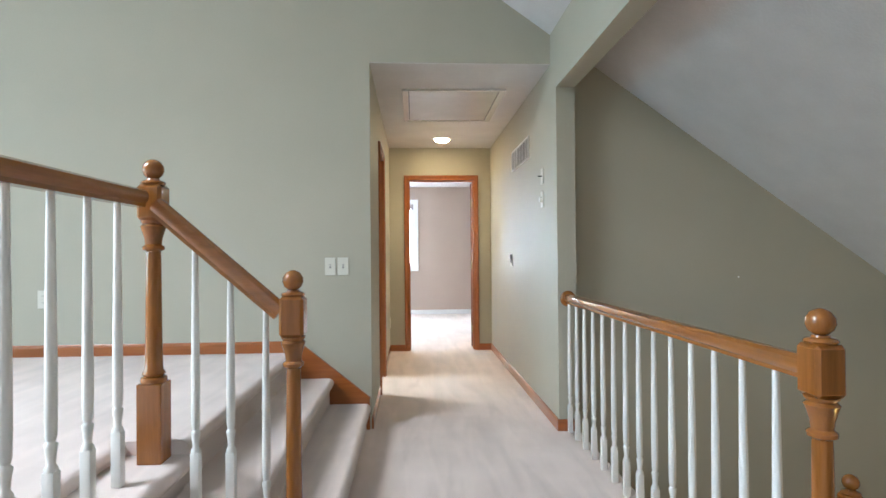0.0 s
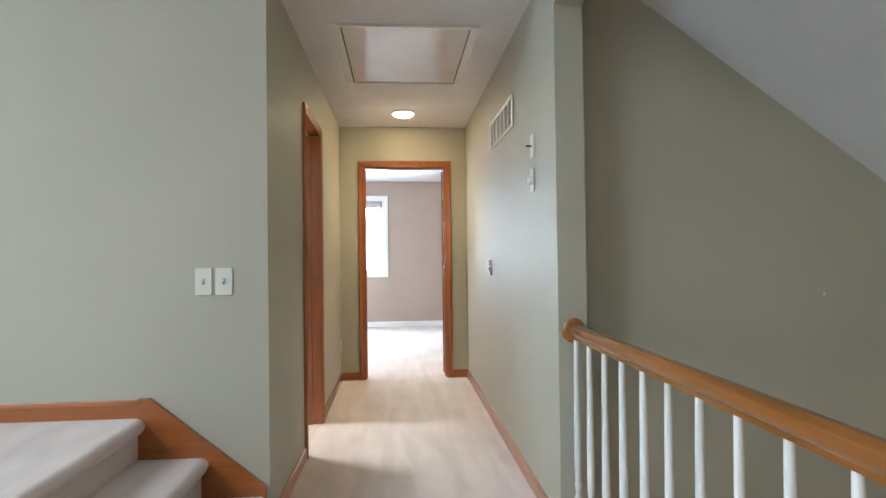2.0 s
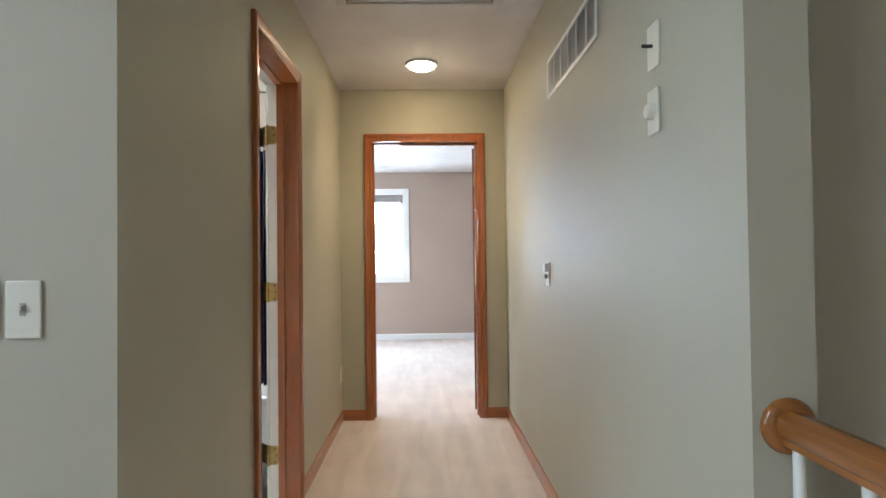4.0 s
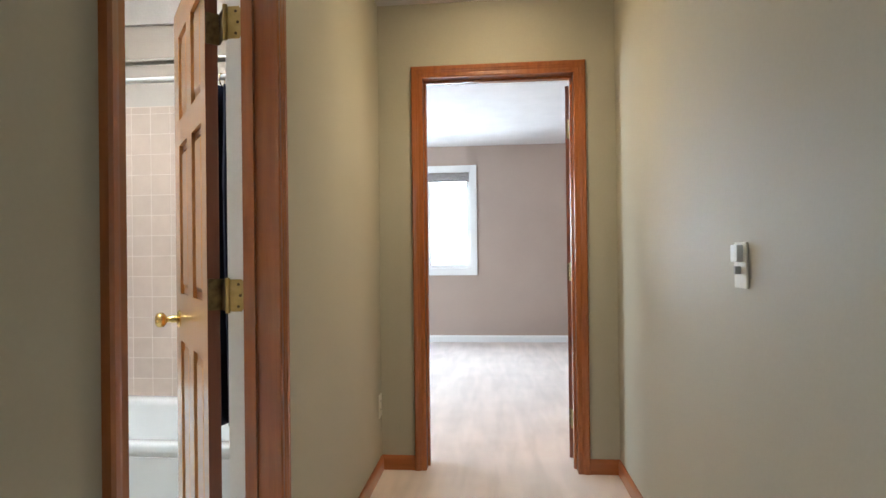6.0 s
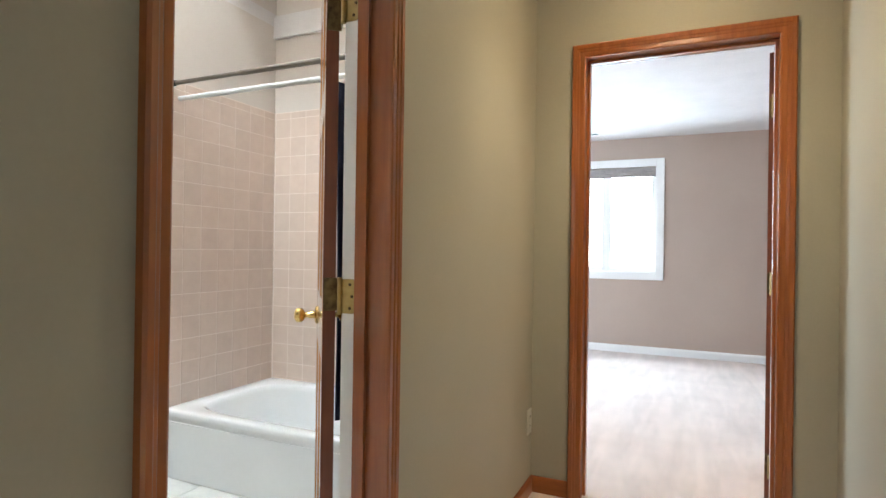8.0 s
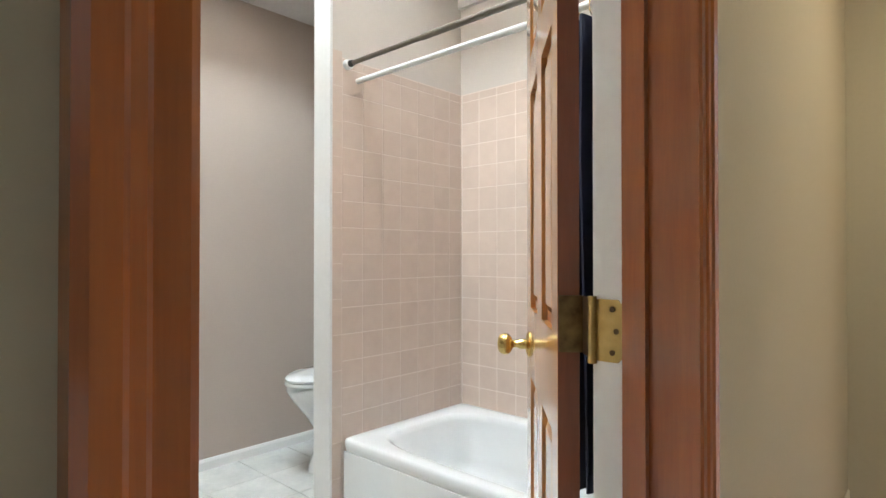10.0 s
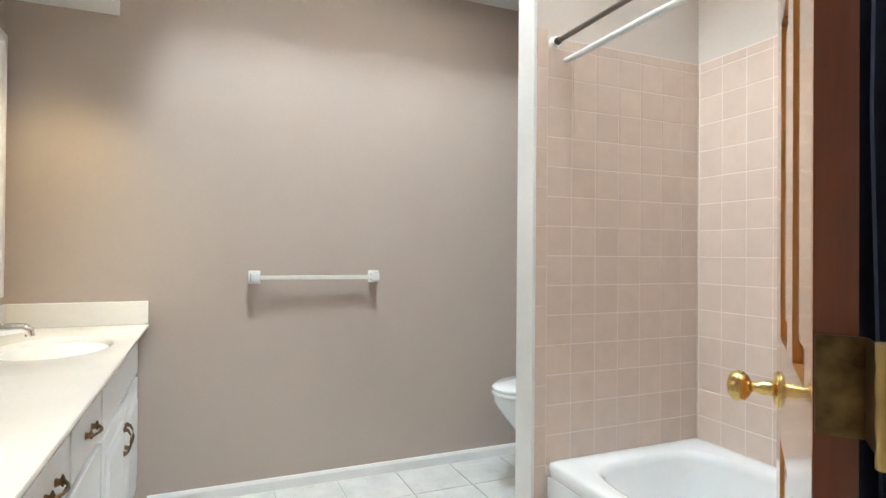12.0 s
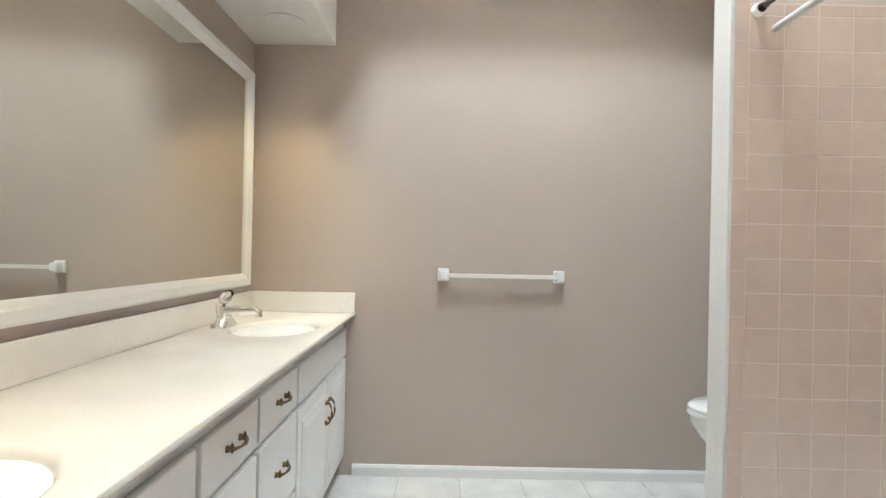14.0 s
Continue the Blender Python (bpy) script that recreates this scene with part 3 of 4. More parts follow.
for k, nose in enumerate((-0.005, -0.245)):
    top = STEP * (k + 1)
    r = 0.035
    prof = [(-0.56, 0 if k == 0 else STEP * k - 0.02), (-0.56, top)] + [(nose - r + r * math.sin(a * math.pi / 12), top - r + r * math.cos(a * math.pi / 12)) for a in range(7)] + [(nose - 0.012, top - 0.06), (nose - 0.03, top - 0.075), (nose - 0.03, 0 if k == 0 else STEP * k - 0.02)]
    part("step", prism(bmesh.new(), prof, "y", -1.93, -0.019), CARPET, stairs, "", 40)

BALL = [(0.004, 0.0), (0.018, 0.003), (0.029, 0.013), (0.0345, 0.028), (0.033, 0.043), (0.024, 0.058), (0.010, 0.0655), (0.002, 0.067)]


def newel(parent, x, y, foot, block0, block1, base_h):
    """Turned oak newel: square foot, tapered shaft with rings, chamfered block, ball."""
    h = 0.040
    post = part("newel_post", boxes((x - h, x + h, y - h, y + h, foot, foot + base_h), bevel=0.004), RAIL_Z, parent, "turned oak newel post")
    s0, s1 = foot + base_h, block0
    prof = [(0.040, s0), (0.043, s0 + 0.008), (0.040, s0 + 0.018), (0.030, s0 + 0.022), (0.037, s0 + 0.030), (0.029, s0 + 0.045), (0.027, s0 + 0.10), (0.024, s1 - 0.13), (0.023, s1 - 0.105), (0.034, s1 - 0.098), (0.035, s1 - 0.088), (0.026, s1 - 0.080), (0.028, s1 - 0.06), (0.038, s1 - 0.028), (0.041, s1 - 0.020), (0.034, s1 - 0.012), (0.040, s1 - 0.004), (0.040, s1)]
    part("shaft", lathe(bmesh.new(), prof, Matrix.Translation((x, y, 0))), RAIL_Z, post, "", 50)
    bm = boxes((x - h, x + h, y - h, y + h, block0, block1))
    bmesh.ops.bevel(bm, geom=[e for e in bm.edges], offset=0.010, segments=1, affect="EDGES")
    part("block", bm, RAIL_Z, post)
    neck = [(0.036, block1), (0.040, block1 + 0.006), (0.036, block1 + 0.012), (0.022, block1 + 0.016), (0.020, block1 + 0.021)]
    part("neck", lathe(bmesh.new(), neck, Matrix.Translation((x, y, 0))), RAIL_Z, post, "", 50)
    part("ball", lathe(bmesh.new(), [(r, z + block1 + 0.020) for r, z in BALL], Matrix.Translation((x, y, 0)), 20), RAIL_Z, post, "rounded oak ball finial", 60)
    return post


def baluster_mesh(height):
    q = 0.0145
    bm = boxes((-q, q, -q, q, 0, 0.165), bevel=0.0025)
    lathe(bm, [(0.015, 0.163), (0.016, 0.172), (0.010, 0.182), (0.011, 0.20), (0.014, 0.222), (0.0155, 0.230), (0.010, 0.238), (0.0135, 0.252), (0.0145, 0.32), (0.0138, 0.45), (0.0095, height)], steps=12)
    return finish(bm, "baluster", BALUSTER, 45)


def baluster(mesh, parent, x, y, z):
    ob = part("baluster", mesh, None, parent)
    ob.location = (x, y, z)
    return ob


RAILSEC = [(-0.020, -0.030), (0.020, -0.030), (0.020, -0.018), (0.029, -0.008), (0.031, 0.006), (0.027, 0.019), (0.016, 0.027), (0, 0.030), (-0.016, 0.027), (-0.027, 0.019), (-0.031, 0.006), (-0.029, -0.008), (-0.020, -0.018)]
lower = thing("landing_railing", "oak stair railing with white turned balusters on the landing", "railing", (-0.6, -1.85, 0))
NA, NB = (-0.592, -1.80), (-0.118, -1.85)
newel(lower, *NA, 0.467, 1.275, 1.395, 0.265)
newel(lower, *NB, 0.0, 0.885, 1.018, 0.26)
part("handrail", sweep(bmesh.new(), RAILSEC, (-0.605, -1.87, 1.345), (-0.605, -7.9, 1.345)), RAIL_Y, lower, "rounded oak handrail", 35)
part("handrail", sweep(bmesh.new(), RAILSEC, (-0.565, -1.84, 1.322), (-0.16, -1.84, 0.966), up=Vector((0.356, 0, 0.405)).normalized()), RAIL_X, lower, "sloping oak handrail", 35)
tall = baluster_mesh(0.85)
for k in range(20):
    baluster(tall, lower, -0.605, -2.005 - 0.154 * k, 0.467)
for x, foot, top in ((-0.438, 2 * STEP, 1.185), (-0.324, 2 * STEP, 1.085), (-0.209, STEP, 0.985)):
    baluster(baluster_mesh(top - foot), lower, x, -1.845, foot)

guard = thing("stairwell_railing", "oak guard railing with white turned balusters beside the stairwell", "railing", (1.286, -1.2, 0))
newel(guard, 1.286, -2.40, 0.0, 0.795, 0.925, 0.26)
part("handrail", sweep(bmesh.new(), RAILSEC, (1.286, -2.37, 0.858), (1.286, -0.155, 0.858)), RAIL_Y, guard, "rounded oak handrail", 35)
part("rosette", lathe(bmesh.new(), [(0.050, 0), (0.052, 0.006), (0.048, 0.014), (0.036, 0.019), (0.01, 0.020)], Matrix.Translation((1.286, -0.14, 0.858)) @ pose(0, 0, 0, 90), 24), RAIL_Y, guard, "round oak wall rosette", 50)
short = baluster_mesh(0.832)
for k in range(14):
    baluster(short, guard, 1.286, -0.172 - 0.158 * k, 0.0)
low = thing("lower_railing", "dark oak newel and rail on the stair landing below", "railing", (2.20, -1.36, -0.95))
newel(low, 2.20, -1.36, -0.95, -0.05, 0.08, 0.26)
part("handrail", sweep(bmesh.new(), RAILSEC, (2.29, -1.36, 0.02), (4.2, -1.36, 0.02)), RAIL_X, low, "", 35)
structure("floor_half_landing", boxes((2.15, 4.2, -4.4, -1.30, -1.1, -0.95)), CARPET, "carpeted half landing of the main stairs")
flight = thing("stair_flight", "carpeted stair flight down to the half landing", "stairs", (1.8, -3.4, -1.1))
for k in range(4):
    part("step", boxes((1.345 + 0.2 * k, 2.15, -4.4, -2.46, -0.95 - 0.15, -0.19 * (k + 1)), bevel=0.0), CARPET, flight)

# ---- hall fixtures ----
lightf = thing("ceiling_light", "small round frosted ceiling light, switched on", "ceiling light", (0.612, 2.43, 2.437))
part("ring", lathe(bmesh.new(), [(0.085, 2.437), (0.106, 2.437), (0.106, 2.428), (0.098, 2.421), (0.086, 2.424)], Matrix.Translation((0.612, 2.43, 0)), 32), WHITE, lightf, "white trim ring", 40)
part("dome", lathe(bmesh.new(), [(0.086, 2.430), (0.080, 2.416), (0.06, 2.404), (0.03, 2.398), (0.004, 2.397)], Matrix.Translation((0.612, 2.43, 0)), 28), BULB, lightf, "glowing frosted glass", 60)

fan = thing("attic_fan_shutter", "white metal attic fan shutter with closed louvers in the ceiling", "ceiling vent", (0.62, 1.08, 2.437))
FX0, FX1, FY0, FY1 = 0.205, 1.018, 0.575, 1.565
for n, r in (("frame_side", (FX0, FX0 + 0.05, FY0, FY1)), ("frame_side", (FX1 - 0.05, FX1, FY0, FY1)), ("frame_end", (FX0 + 0.05, FX1 - 0.05, FY0, FY0 + 0.022)), ("frame_end", (FX0 + 0.05, FX1 - 0.05, FY1 - 0.012, FY1))):
    part(n, boxes((*r, 2.420, 2.4365), bevel=0.004), MARBLE, fan, "cream painted frame")
# no real opening: a near-black sheet gives the gaps their shade
part("backing", boxes((FX0 + 0.05, FX1 - 0.05, FY0 + 0.022, FY1 - 0.012, 2.4335, 2.4365)), DARK, fan, "dark sheet standing in for the shade behind the louvers")
for k in range(9):
    y = FY0 + 0.030 + k * 0.103
    part("louver", loft(bmesh.new(), [[(x, y, 2.429), (x, y + 0.104, 2.424), (x, y + 0.104, 2.4265), (x, y, 2.4315)] for x in (FX0 + 0.056, FX1 - 0.056)]), LOUVER, fan)

vent = thing("air_vent", "white return air grille on the hall wall", "air vent", (HALL_W_X, 1.09, 1.92))
VY0, VY1, VZ0, VZ1 = 0.715, 1.472, 1.922, 2.108
for r in ((VY0, VY1, VZ0, VZ0 + 0.016), (VY0, VY1, VZ1 - 0.016, VZ1), (VY0, VY0 + 0.016, VZ0 + 0.016, VZ1 - 0.016), (VY1 - 0.016, VY1, VZ0 + 0.016, VZ1 - 0.016)):
    part("frame", boxes((HALL_W_X - 0.008, HALL_W_X - 0.0005, *r), bevel=0.002), WHITE, vent)
# flat grey sheet that paints the shade between the slats
part("backing", boxes((HALL_W_X - 0.0015, HALL_W_X - 0.0005, VY0 + 0.016, VY1 - 0.016, VZ0 + 0.016, VZ1 - 0.016)), GREYPLASTIC_AND_SHADE, vent, "grey sheet standing in for the shade behind the slats")
for k in range(1, 6):
    y = VY0 + (VY1 - VY0) * k / 6
    part("divider", boxes((HALL_W_X - 0.007, HALL_W_X - 0.0015, y - 0.005, y + 0.005, VZ0 + 0.016, VZ1 - 0.016)), WHITE, vent)
for k in range(12):
    z = VZ0 + 0.020 + k * 0.0125
    part("slat", loft(bmesh.new(), [[(HALL_W_X - 0.006, y, z), (HALL_W_X - 0.0016, y, z + 0.008), (HALL_W_X - 0.0016, y, z + 0.0095), (HALL_W_X - 0.006, y, z + 0.0015)] for y in (VY0 + 0.016, VY1 - 0.016)]), GRILLE, vent)


def plate(name, label, m, width=0.070, height=0.116, toggles=1, kind="toggle"):
    """A wall plate in its own x (across) and z (up), facing -y."""
    p = thing(name, label, "light switch" if kind != "outlet" else "outlet", group="wall plates")
    w, h = width / 2, height / 2
    part("cover", boxes((-w, w, -0.006, -0.0005, -h, h), bevel=0.0025), PLASTIC, p)
    if kind == "toggle":
        part("slot", boxes((-0.006, 0.006, -0.0068, -0.0055, -0.013, 0.013)), GREYPLASTIC_AND_SHADE, p, "darker slot round the toggle")
        part("toggle", boxes((-0.0045, 0.0045, -0.018, -0.006, 0.0, 0.009), bevel=0.001), PLASTIC, p)
    if kind == "outlet":
        for z in (-0.022, 0.022):
            part("socket", boxes((-0.015, 0.015, -0.0075, -0.0055, z - 0.013, z + 0.013), bevel=0.0008), PLASTIC, p)
            for x in (-0.006, 0.006):
                part("slit", boxes((x - 0.001, x + 0.001, -0.0080, -0.0074, z - 0.003, z + 0.006)), RUBBER, p)
    if kind == "dimmer":
        part("dial", lathe(bmesh.new(), [(0.021, 0.005), (0.020, 0.020), (0.017, 0.024), (0.004, 0.025)], pose(0, 0, 0, 90), 20), PLASTIC, p, "round dimmer dial", 40)
    if kind == "sensor":
        part("sensor", boxes((-0.020, 0.020, -0.022, -0.006, 0.008, 0.052), bevel=0.004), WHITE, p, "white sensor over the switch")
        part("toggle", boxes((-0.005, 0.005, -0.020, -0.006, -0.022, -0.002), bevel=0.001), GREYPLASTIC_AND_SHADE, p)
    if kind == "pull":
        part("lever", boxes((-0.003, 0.003, -0.034, -0.006, -0.004, 0.004), bevel=0.001), RUBBER, p, "dark lever")
    for z in (-h * 0.78, h * 0.78):
        part("screw", lathe(bmesh.new(), [(0.003, 0.0055), (0.003, 0.0066), (0.001, 0.0068)], Matrix.Translation((0, 0, z)) @ pose(0, 0, 0, 90), 8), PLASTIC, p)
    p.matrix_basis = m
    return p


EAST = -90
plate("light_switch", "ivory toggle switch plate on the sage wall", pose(-0.267, 0, 1.080))
plate("light_switch", "ivory toggle switch plate with a pair of small toggles", pose(-0.183, 0, 1.080))
plate("light_switch", "ivory blank wall plate with a dark lever", pose(HALL_W_X, 0.257, 1.713, 0, 0, EAST), kind="pull")
plate("dimmer_switch", "ivory wall plate with a round dimmer dial", pose(HALL_W_X, 0.263, 1.545, 0, 0, EAST), kind="dimmer")
plate("light_switch", "ivory switch plate with a white sensor above", pose(HALL_W_X, 1.545, 1.094, 0, 0, EAST), kind="sensor")
plate("wall_outlet", "ivory double outlet on the wall over the landing", pose(-2.10, 0, 0.885), kind="outlet")
plate("wall_outlet", "ivory double outlet low on the hall wall", pose(0.0, 2.924, 0.345, 0, 0, 90), kind="outlet")
bm = lathe(bmesh.new(), [(0.006, 0), (0.006, 0.003), (0.002, 0.005)], pose(2.52, 0, 0.98, 90), 10)
whole("wall_nail", bm, WHITE, "small white wall plug on the stairwell wall", "wall plug")

# ---- bathroom ----
tub = thing("bathtub", "glossy white bathtub with rounded rim", "bathtub", (-0.93, 2.73, 0))


def oval(cx, cy, rx, ry, z, n=2.0, count=56):
    out = []
    for k in range(count):
        c, q = math.cos(2 * math.pi * (k + 0.5) / count), math.sin(2 * math.pi * (k + 0.5) / count)
        out.append((cx + rx * math.copysign(abs(c) ** (2 / n), c), cy + ry * math.copysign(abs(q) ** (2 / n), q), z))
    return out


TX0, TX1, TY0, TY1, TZ = WING_X1 + 0.004, -0.148, 2.322, 3.117, 0.335
cx, cy, rx, ry = (TX0 + TX1) / 2, (TY0 + TY1) / 2, (TX1 - TX0) / 2, (TY1 - TY0) / 2
rings = [oval(cx, cy, rx - 0.004, ry - 0.006, 0.0, 60), oval(cx, cy, rx - 0.004, ry - 0.006, TZ - 0.05, 60), oval(cx, cy, rx, ry, TZ - 0.035, 50), oval(cx, cy, rx, ry, TZ - 0.012, 50), oval(cx, cy, rx - 0.004, ry - 0.004, TZ - 0.003, 44), oval(cx, cy, rx - 0.014, ry - 0.014, TZ, 36),
    oval(cx, cy - 0.01, rx - 0.085, ry - 0.075, TZ, 5.5), oval(cx, cy - 0.01, rx - 0.10, ry - 0.09, TZ - 0.008, 5.2), oval(cx, cy - 0.01, rx - 0.112, ry - 0.10, TZ - 0.03, 5), oval(cx, cy - 0.01, rx - 0.16, ry - 0.13, 0.12, 4.6), oval(cx, cy - 0.01, rx - 0.20, ry - 0.16, 0.075, 4.2), oval(cx, cy - 0.01, rx - 0.30, ry - 0.24, 0.06, 3.6)]
part("shell", loft(bmesh.new(), rings), PORCELAIN, tub, "", 50)
part("apron", boxes((TX0 + 0.006, TX1 - 0.006, TY0 + 0.001, TY0 + 0.006, 0.0, TZ - 0.055), bevel=0.002), PORCELAIN, tub, "flat white front apron")

rods = thing("shower_rod", "dark telescoping steel shower rod with white end caps", "shower rod", (-0.9, 2.345, 1.965))
part("rod", tube(bmesh.new(), [(WING_X1 + 0.03, 2.345, 1.967), (-1.25, 2.345, 1.967)], 0.0105, 14), BRONZE, rods, "", 40)
part("rod", tube(bmesh.new(), [(-1.25, 2.345, 1.967), (-0.17, 2.345, 1.967)], 0.0130, 14), BRONZE, rods, "", 40)
for x, s in ((WING_X1, 1), (BATH_E - 0.007, -1)):
    part("end_cap", tube(bmesh.new(), [(x + 0.001 * s, 2.345, 1.967), (x + 0.022 * s, 2.345, 1.967), (x + 0.026 * s, 2.345, 1.967)], [0.023, 0.021, 0.014], 18), WHITE, rods, "white rubber end cap", 40)
    part("collar", tube(bmesh.new(), [(x + 0.026 * s, 2.345, 1.967), (x + 0.046 * s, 2.345, 1.967)], [0.0155, 0.0125], 14), RUBBER, rods, "black collar", 40)
rod2 = thing("curtain_rod", "white shower curtain rod", "shower rod", (-0.9, 2.415, 1.88))
part("rod", tube(bmesh.new(), [(WING_X1 + 0.0005, 2.405, 1.908), (-0.15, 2.405, 1.908)], 0.0125, 14), WHITE, rod2, "", 40)
cur = thing("shower_curtain", "navy blue shower curtain bunched at the end of its rod", "shower curtain", (-0.25, 2.42, 0.2))
bm = bmesh.new()
pts = []
for k in range(131):
    a = k / 130
    pts.append((-0.185 - 0.54 * a, 2.405 + 0.030 * math.sin(a * 26 * math.pi) + 0.008 * math.sin(a * 31), 0))
rows = [[bm.verts.new((x + (0.010 * math.sin(9 * x + z * 2) if z < 1.7 else 0), y + 0.012 * (1.84 - z) * math.sin(40 * x), z)) for x, y, _ in pts] for z in (0.40, 0.75, 1.1, 1.45, 1.75, 1.871)]
for a, b in zip(rows, rows[1:]):
    for i in range(130):
        bm.faces.new((a[i], a[i + 1], b[i + 1], b[i]))
cloth = part("cloth", bm, NAVY, cur, "", 60)
solid = cloth.modifiers.new("thickness", "SOLIDIFY")
solid.thickness = 0.003
for k in range(9):
    x = -0.21 - 0.06 * k
    part("ring", tube(bmesh.new(), [(x, 2.405 + 0.022 * math.sin(a * math.pi / 8), 1.898 + 0.027 * math.cos(a * math.pi / 8)) for a in range(17)], 0.0022, 6), BRASS, cur, "brass curtain ring")

toilet = thing("toilet", "white porcelain toilet with closed lid beside the partition", "toilet", (-2.22, 2.75, 0))


def egg(cy, rx, ry, z, count=40):
    return [(-2.22 + rx * math.cos(2 * math.pi * k / count), cy + ry * math.sin(2 * math.pi * k / count) * (1.0 if math.sin(2 * math.pi * k / count) < 0 else 0.8), z) for k in range(count)]


part("bowl", loft(bmesh.new(), [egg(2.76, 0.115, 0.265, 0.0), egg(2.76, 0.112, 0.26, 0.03), egg(2.77, 0.098, 0.235, 0.10), egg(2.77, 0.10, 0.225, 0.18), egg(2.74, 0.135, 0.25, 0.26), egg(2.71, 0.175, 0.30, 0.35), egg(2.69, 0.185, 0.315, 0.40), egg(2.69, 0.183, 0.313, 0.425)]), PORCELAIN, toilet, "", 60)
part("seat", loft(bmesh.new(), [egg(2.69, 0.188, 0.322, 0.428), egg(2.69, 0.192, 0.326, 0.436), egg(2.69, 0.188, 0.322, 0.446)]), PORCELAIN, toilet, "", 50)
part("lid", loft(bmesh.new(), [egg(2.69, 0.186, 0.320, 0.450), egg(2.69, 0.188, 0.322, 0.460), egg(2.69, 0.178, 0.310, 0.470), egg(2.69, 0.12, 0.22, 0.474)]), PORCELAIN, toilet, "closed white lid", 50)
part("tank", boxes((-2.45, -1.99, 2.94, 3.115, 0.41, 0.76), bevel=0.02), PORCELAIN, toilet, "", 40)
toilet.scale = (1, 1, 1.08)
part("tank_lid", boxes((-2.46, -1.98, 2.93, 3.118, 0.762, 0.795), bevel=0.01), PORCELAIN, toilet, "", 40)

bar = thing("towel_bar", "white ceramic towel bar on the taupe wall", "towel bar", (BATH_W_X, 1.62, 1.02))
for y in (1.309, 1.889):
    b = part("bracket", boxes((BATH_W_X + 0.0005, BATH_W_X + 0.016, y - 0.028, y + 0.028, 0.987, 1.050), bevel=0.005), PORCELAIN, bar, "", 40)
    part("arm", boxes((BATH_W_X + 0.014, BATH_W_X + 0.062, y - 0.019, y + 0.019, 0.996, 1.040), bevel=0.007), PORCELAIN, b, "", 40)
part("rod", boxes((BATH_W_X + 0.034, BATH_W_X + 0.052, 1.326, 1.872, 1.006, 1.027), bevel=0.003), MARBLE, bar, "cream square rod")

# vanity
van = thing("vanity_cabinet", "white painted vanity cabinet with antique brass pulls", "cabinet", (-1.37, 0.6, 0))
VX0, VX1, VF = BATH_W_X + 0.002, BATH_E - 0.008, 0.812
part("body", boxes((VX0, VX1, BATH_S + 0.002, VF, 0.09, 0.796)), CABINET, van)
part("toe_kick", boxes((VX0, VX1, BATH_S + 0.002, VF - 0.07, 0, 0.09)), CABINET, van, "recessed toe kick")


def front(name, x0, x1, z0, z1, raised=False):
    bm = boxes((x0, x1, VF + 0.0005, VF + 0.018, z0, z1), bevel=0.004)
    ob = part(name, bm, CABINET, van)
    if raised:
        g = 0.055
        bm = bmesh.new()
        loft(bm, [[(x0 + u, y, z0 + u), (x1 - u, y, z0 + u), (x1 - u, y, z1 - u), (x0 + u, y, z1 - u)] for u, y in ((g - 0.006, VF + 0.0175), (g, VF + 0.0225), (g + 0.010, VF + 0.0225), (g + 0.030, VF + 0.028))])
        part("raised_panel", bm, CABINET, ob)
    return ob


def pull(parent, x, z, upright=False):
    bm = bmesh.new()
    L = 0.040
    path = [(-L - 0.012, 0.004), (-L, 0.016), (-L * 0.55, 0.025), (0, 0.027), (L * 0.55, 0.025), (L, 0.016), (L + 0.012, 0.004)]
    place = (lambda u, v: (x, VF + 0.019 + v, z + u)) if upright else (lambda u, v: (x + u, VF + 0.019 + v, z))
    tube(bm, [place(u, v) for u, v in path], [0.002, 0.0046, 0.0030, 0.0050, 0.0030, 0.0046, 0.002], 8)
    h = part("pull", bm, OLDBRASS, parent, "antique brass bow pull", 50)
    for u in (-L, L):
        a = Vector(place(u, -0.0012))
        side = Vector((1, 0, 0)) if upright else Vector((0, 0, 1))
        tip = a + Vector((0, 0.013, 0))
        part("leaf", tube(bmesh.new(), [tip - side * 0.009, tip, tip + side * 0.008, tip + side * 0.015], [0.002, 0.0058, 0.0042, 0.0012], 8), OLDBRASS, h, "leaf-shaped end", 50)
        part("foot", lathe(bmesh.new(), [(0.009, 0), (0.008, 0.004), (0.005, 0.012), (0.004, 0.018)], Matrix.Translation(a) @ pose(0, 0, 0, -90), 10), OLDBRASS, h, "", 50)


front("false_front", -2.642, -1.722, 0.608, 0.742)
for x0, x1, hx in ((-2.642, -2.197, -2.225), (-2.189, -1.722, -2.161)):
    pull(front("cabinet_door", x0, x1, 0.105, 0.590, True), hx, 0.455, True)
for x0, x1 in ((-1.702, -1.324), (-1.304, -0.964)):
    for a, b in ((0.618, 0.742), (0.346, 0.594), (0.105, 0.328)):
        pull(front("drawer", x0, x1, a, b), (x0 + x1) / 2, (a + b) / 2 + 0.005)
front("false_front", -0.942, -0.160, 0.608, 0.742)
for x0, x1, hx in ((-0.942, -0.555, -0.581), (-0.547, -0.160, -0.521)):
    pull(front("cabinet_door", x0, x1, 0.105, 0.590, True), hx, 0.455, True)

topz, CY0, CY1 = 0.815, BATH_S + 0.001, 0.868
top = thing("bathroom_countertop", "cream cultured marble vanity top with two oval basins", "countertop", (-1.37, 0.63, 0.773))
SINKS = ((-2.10, BATH_W_X + 0.002, -1.60), (-0.50, -1.0, BATH_E - 0.007))
bm = bmesh.new()


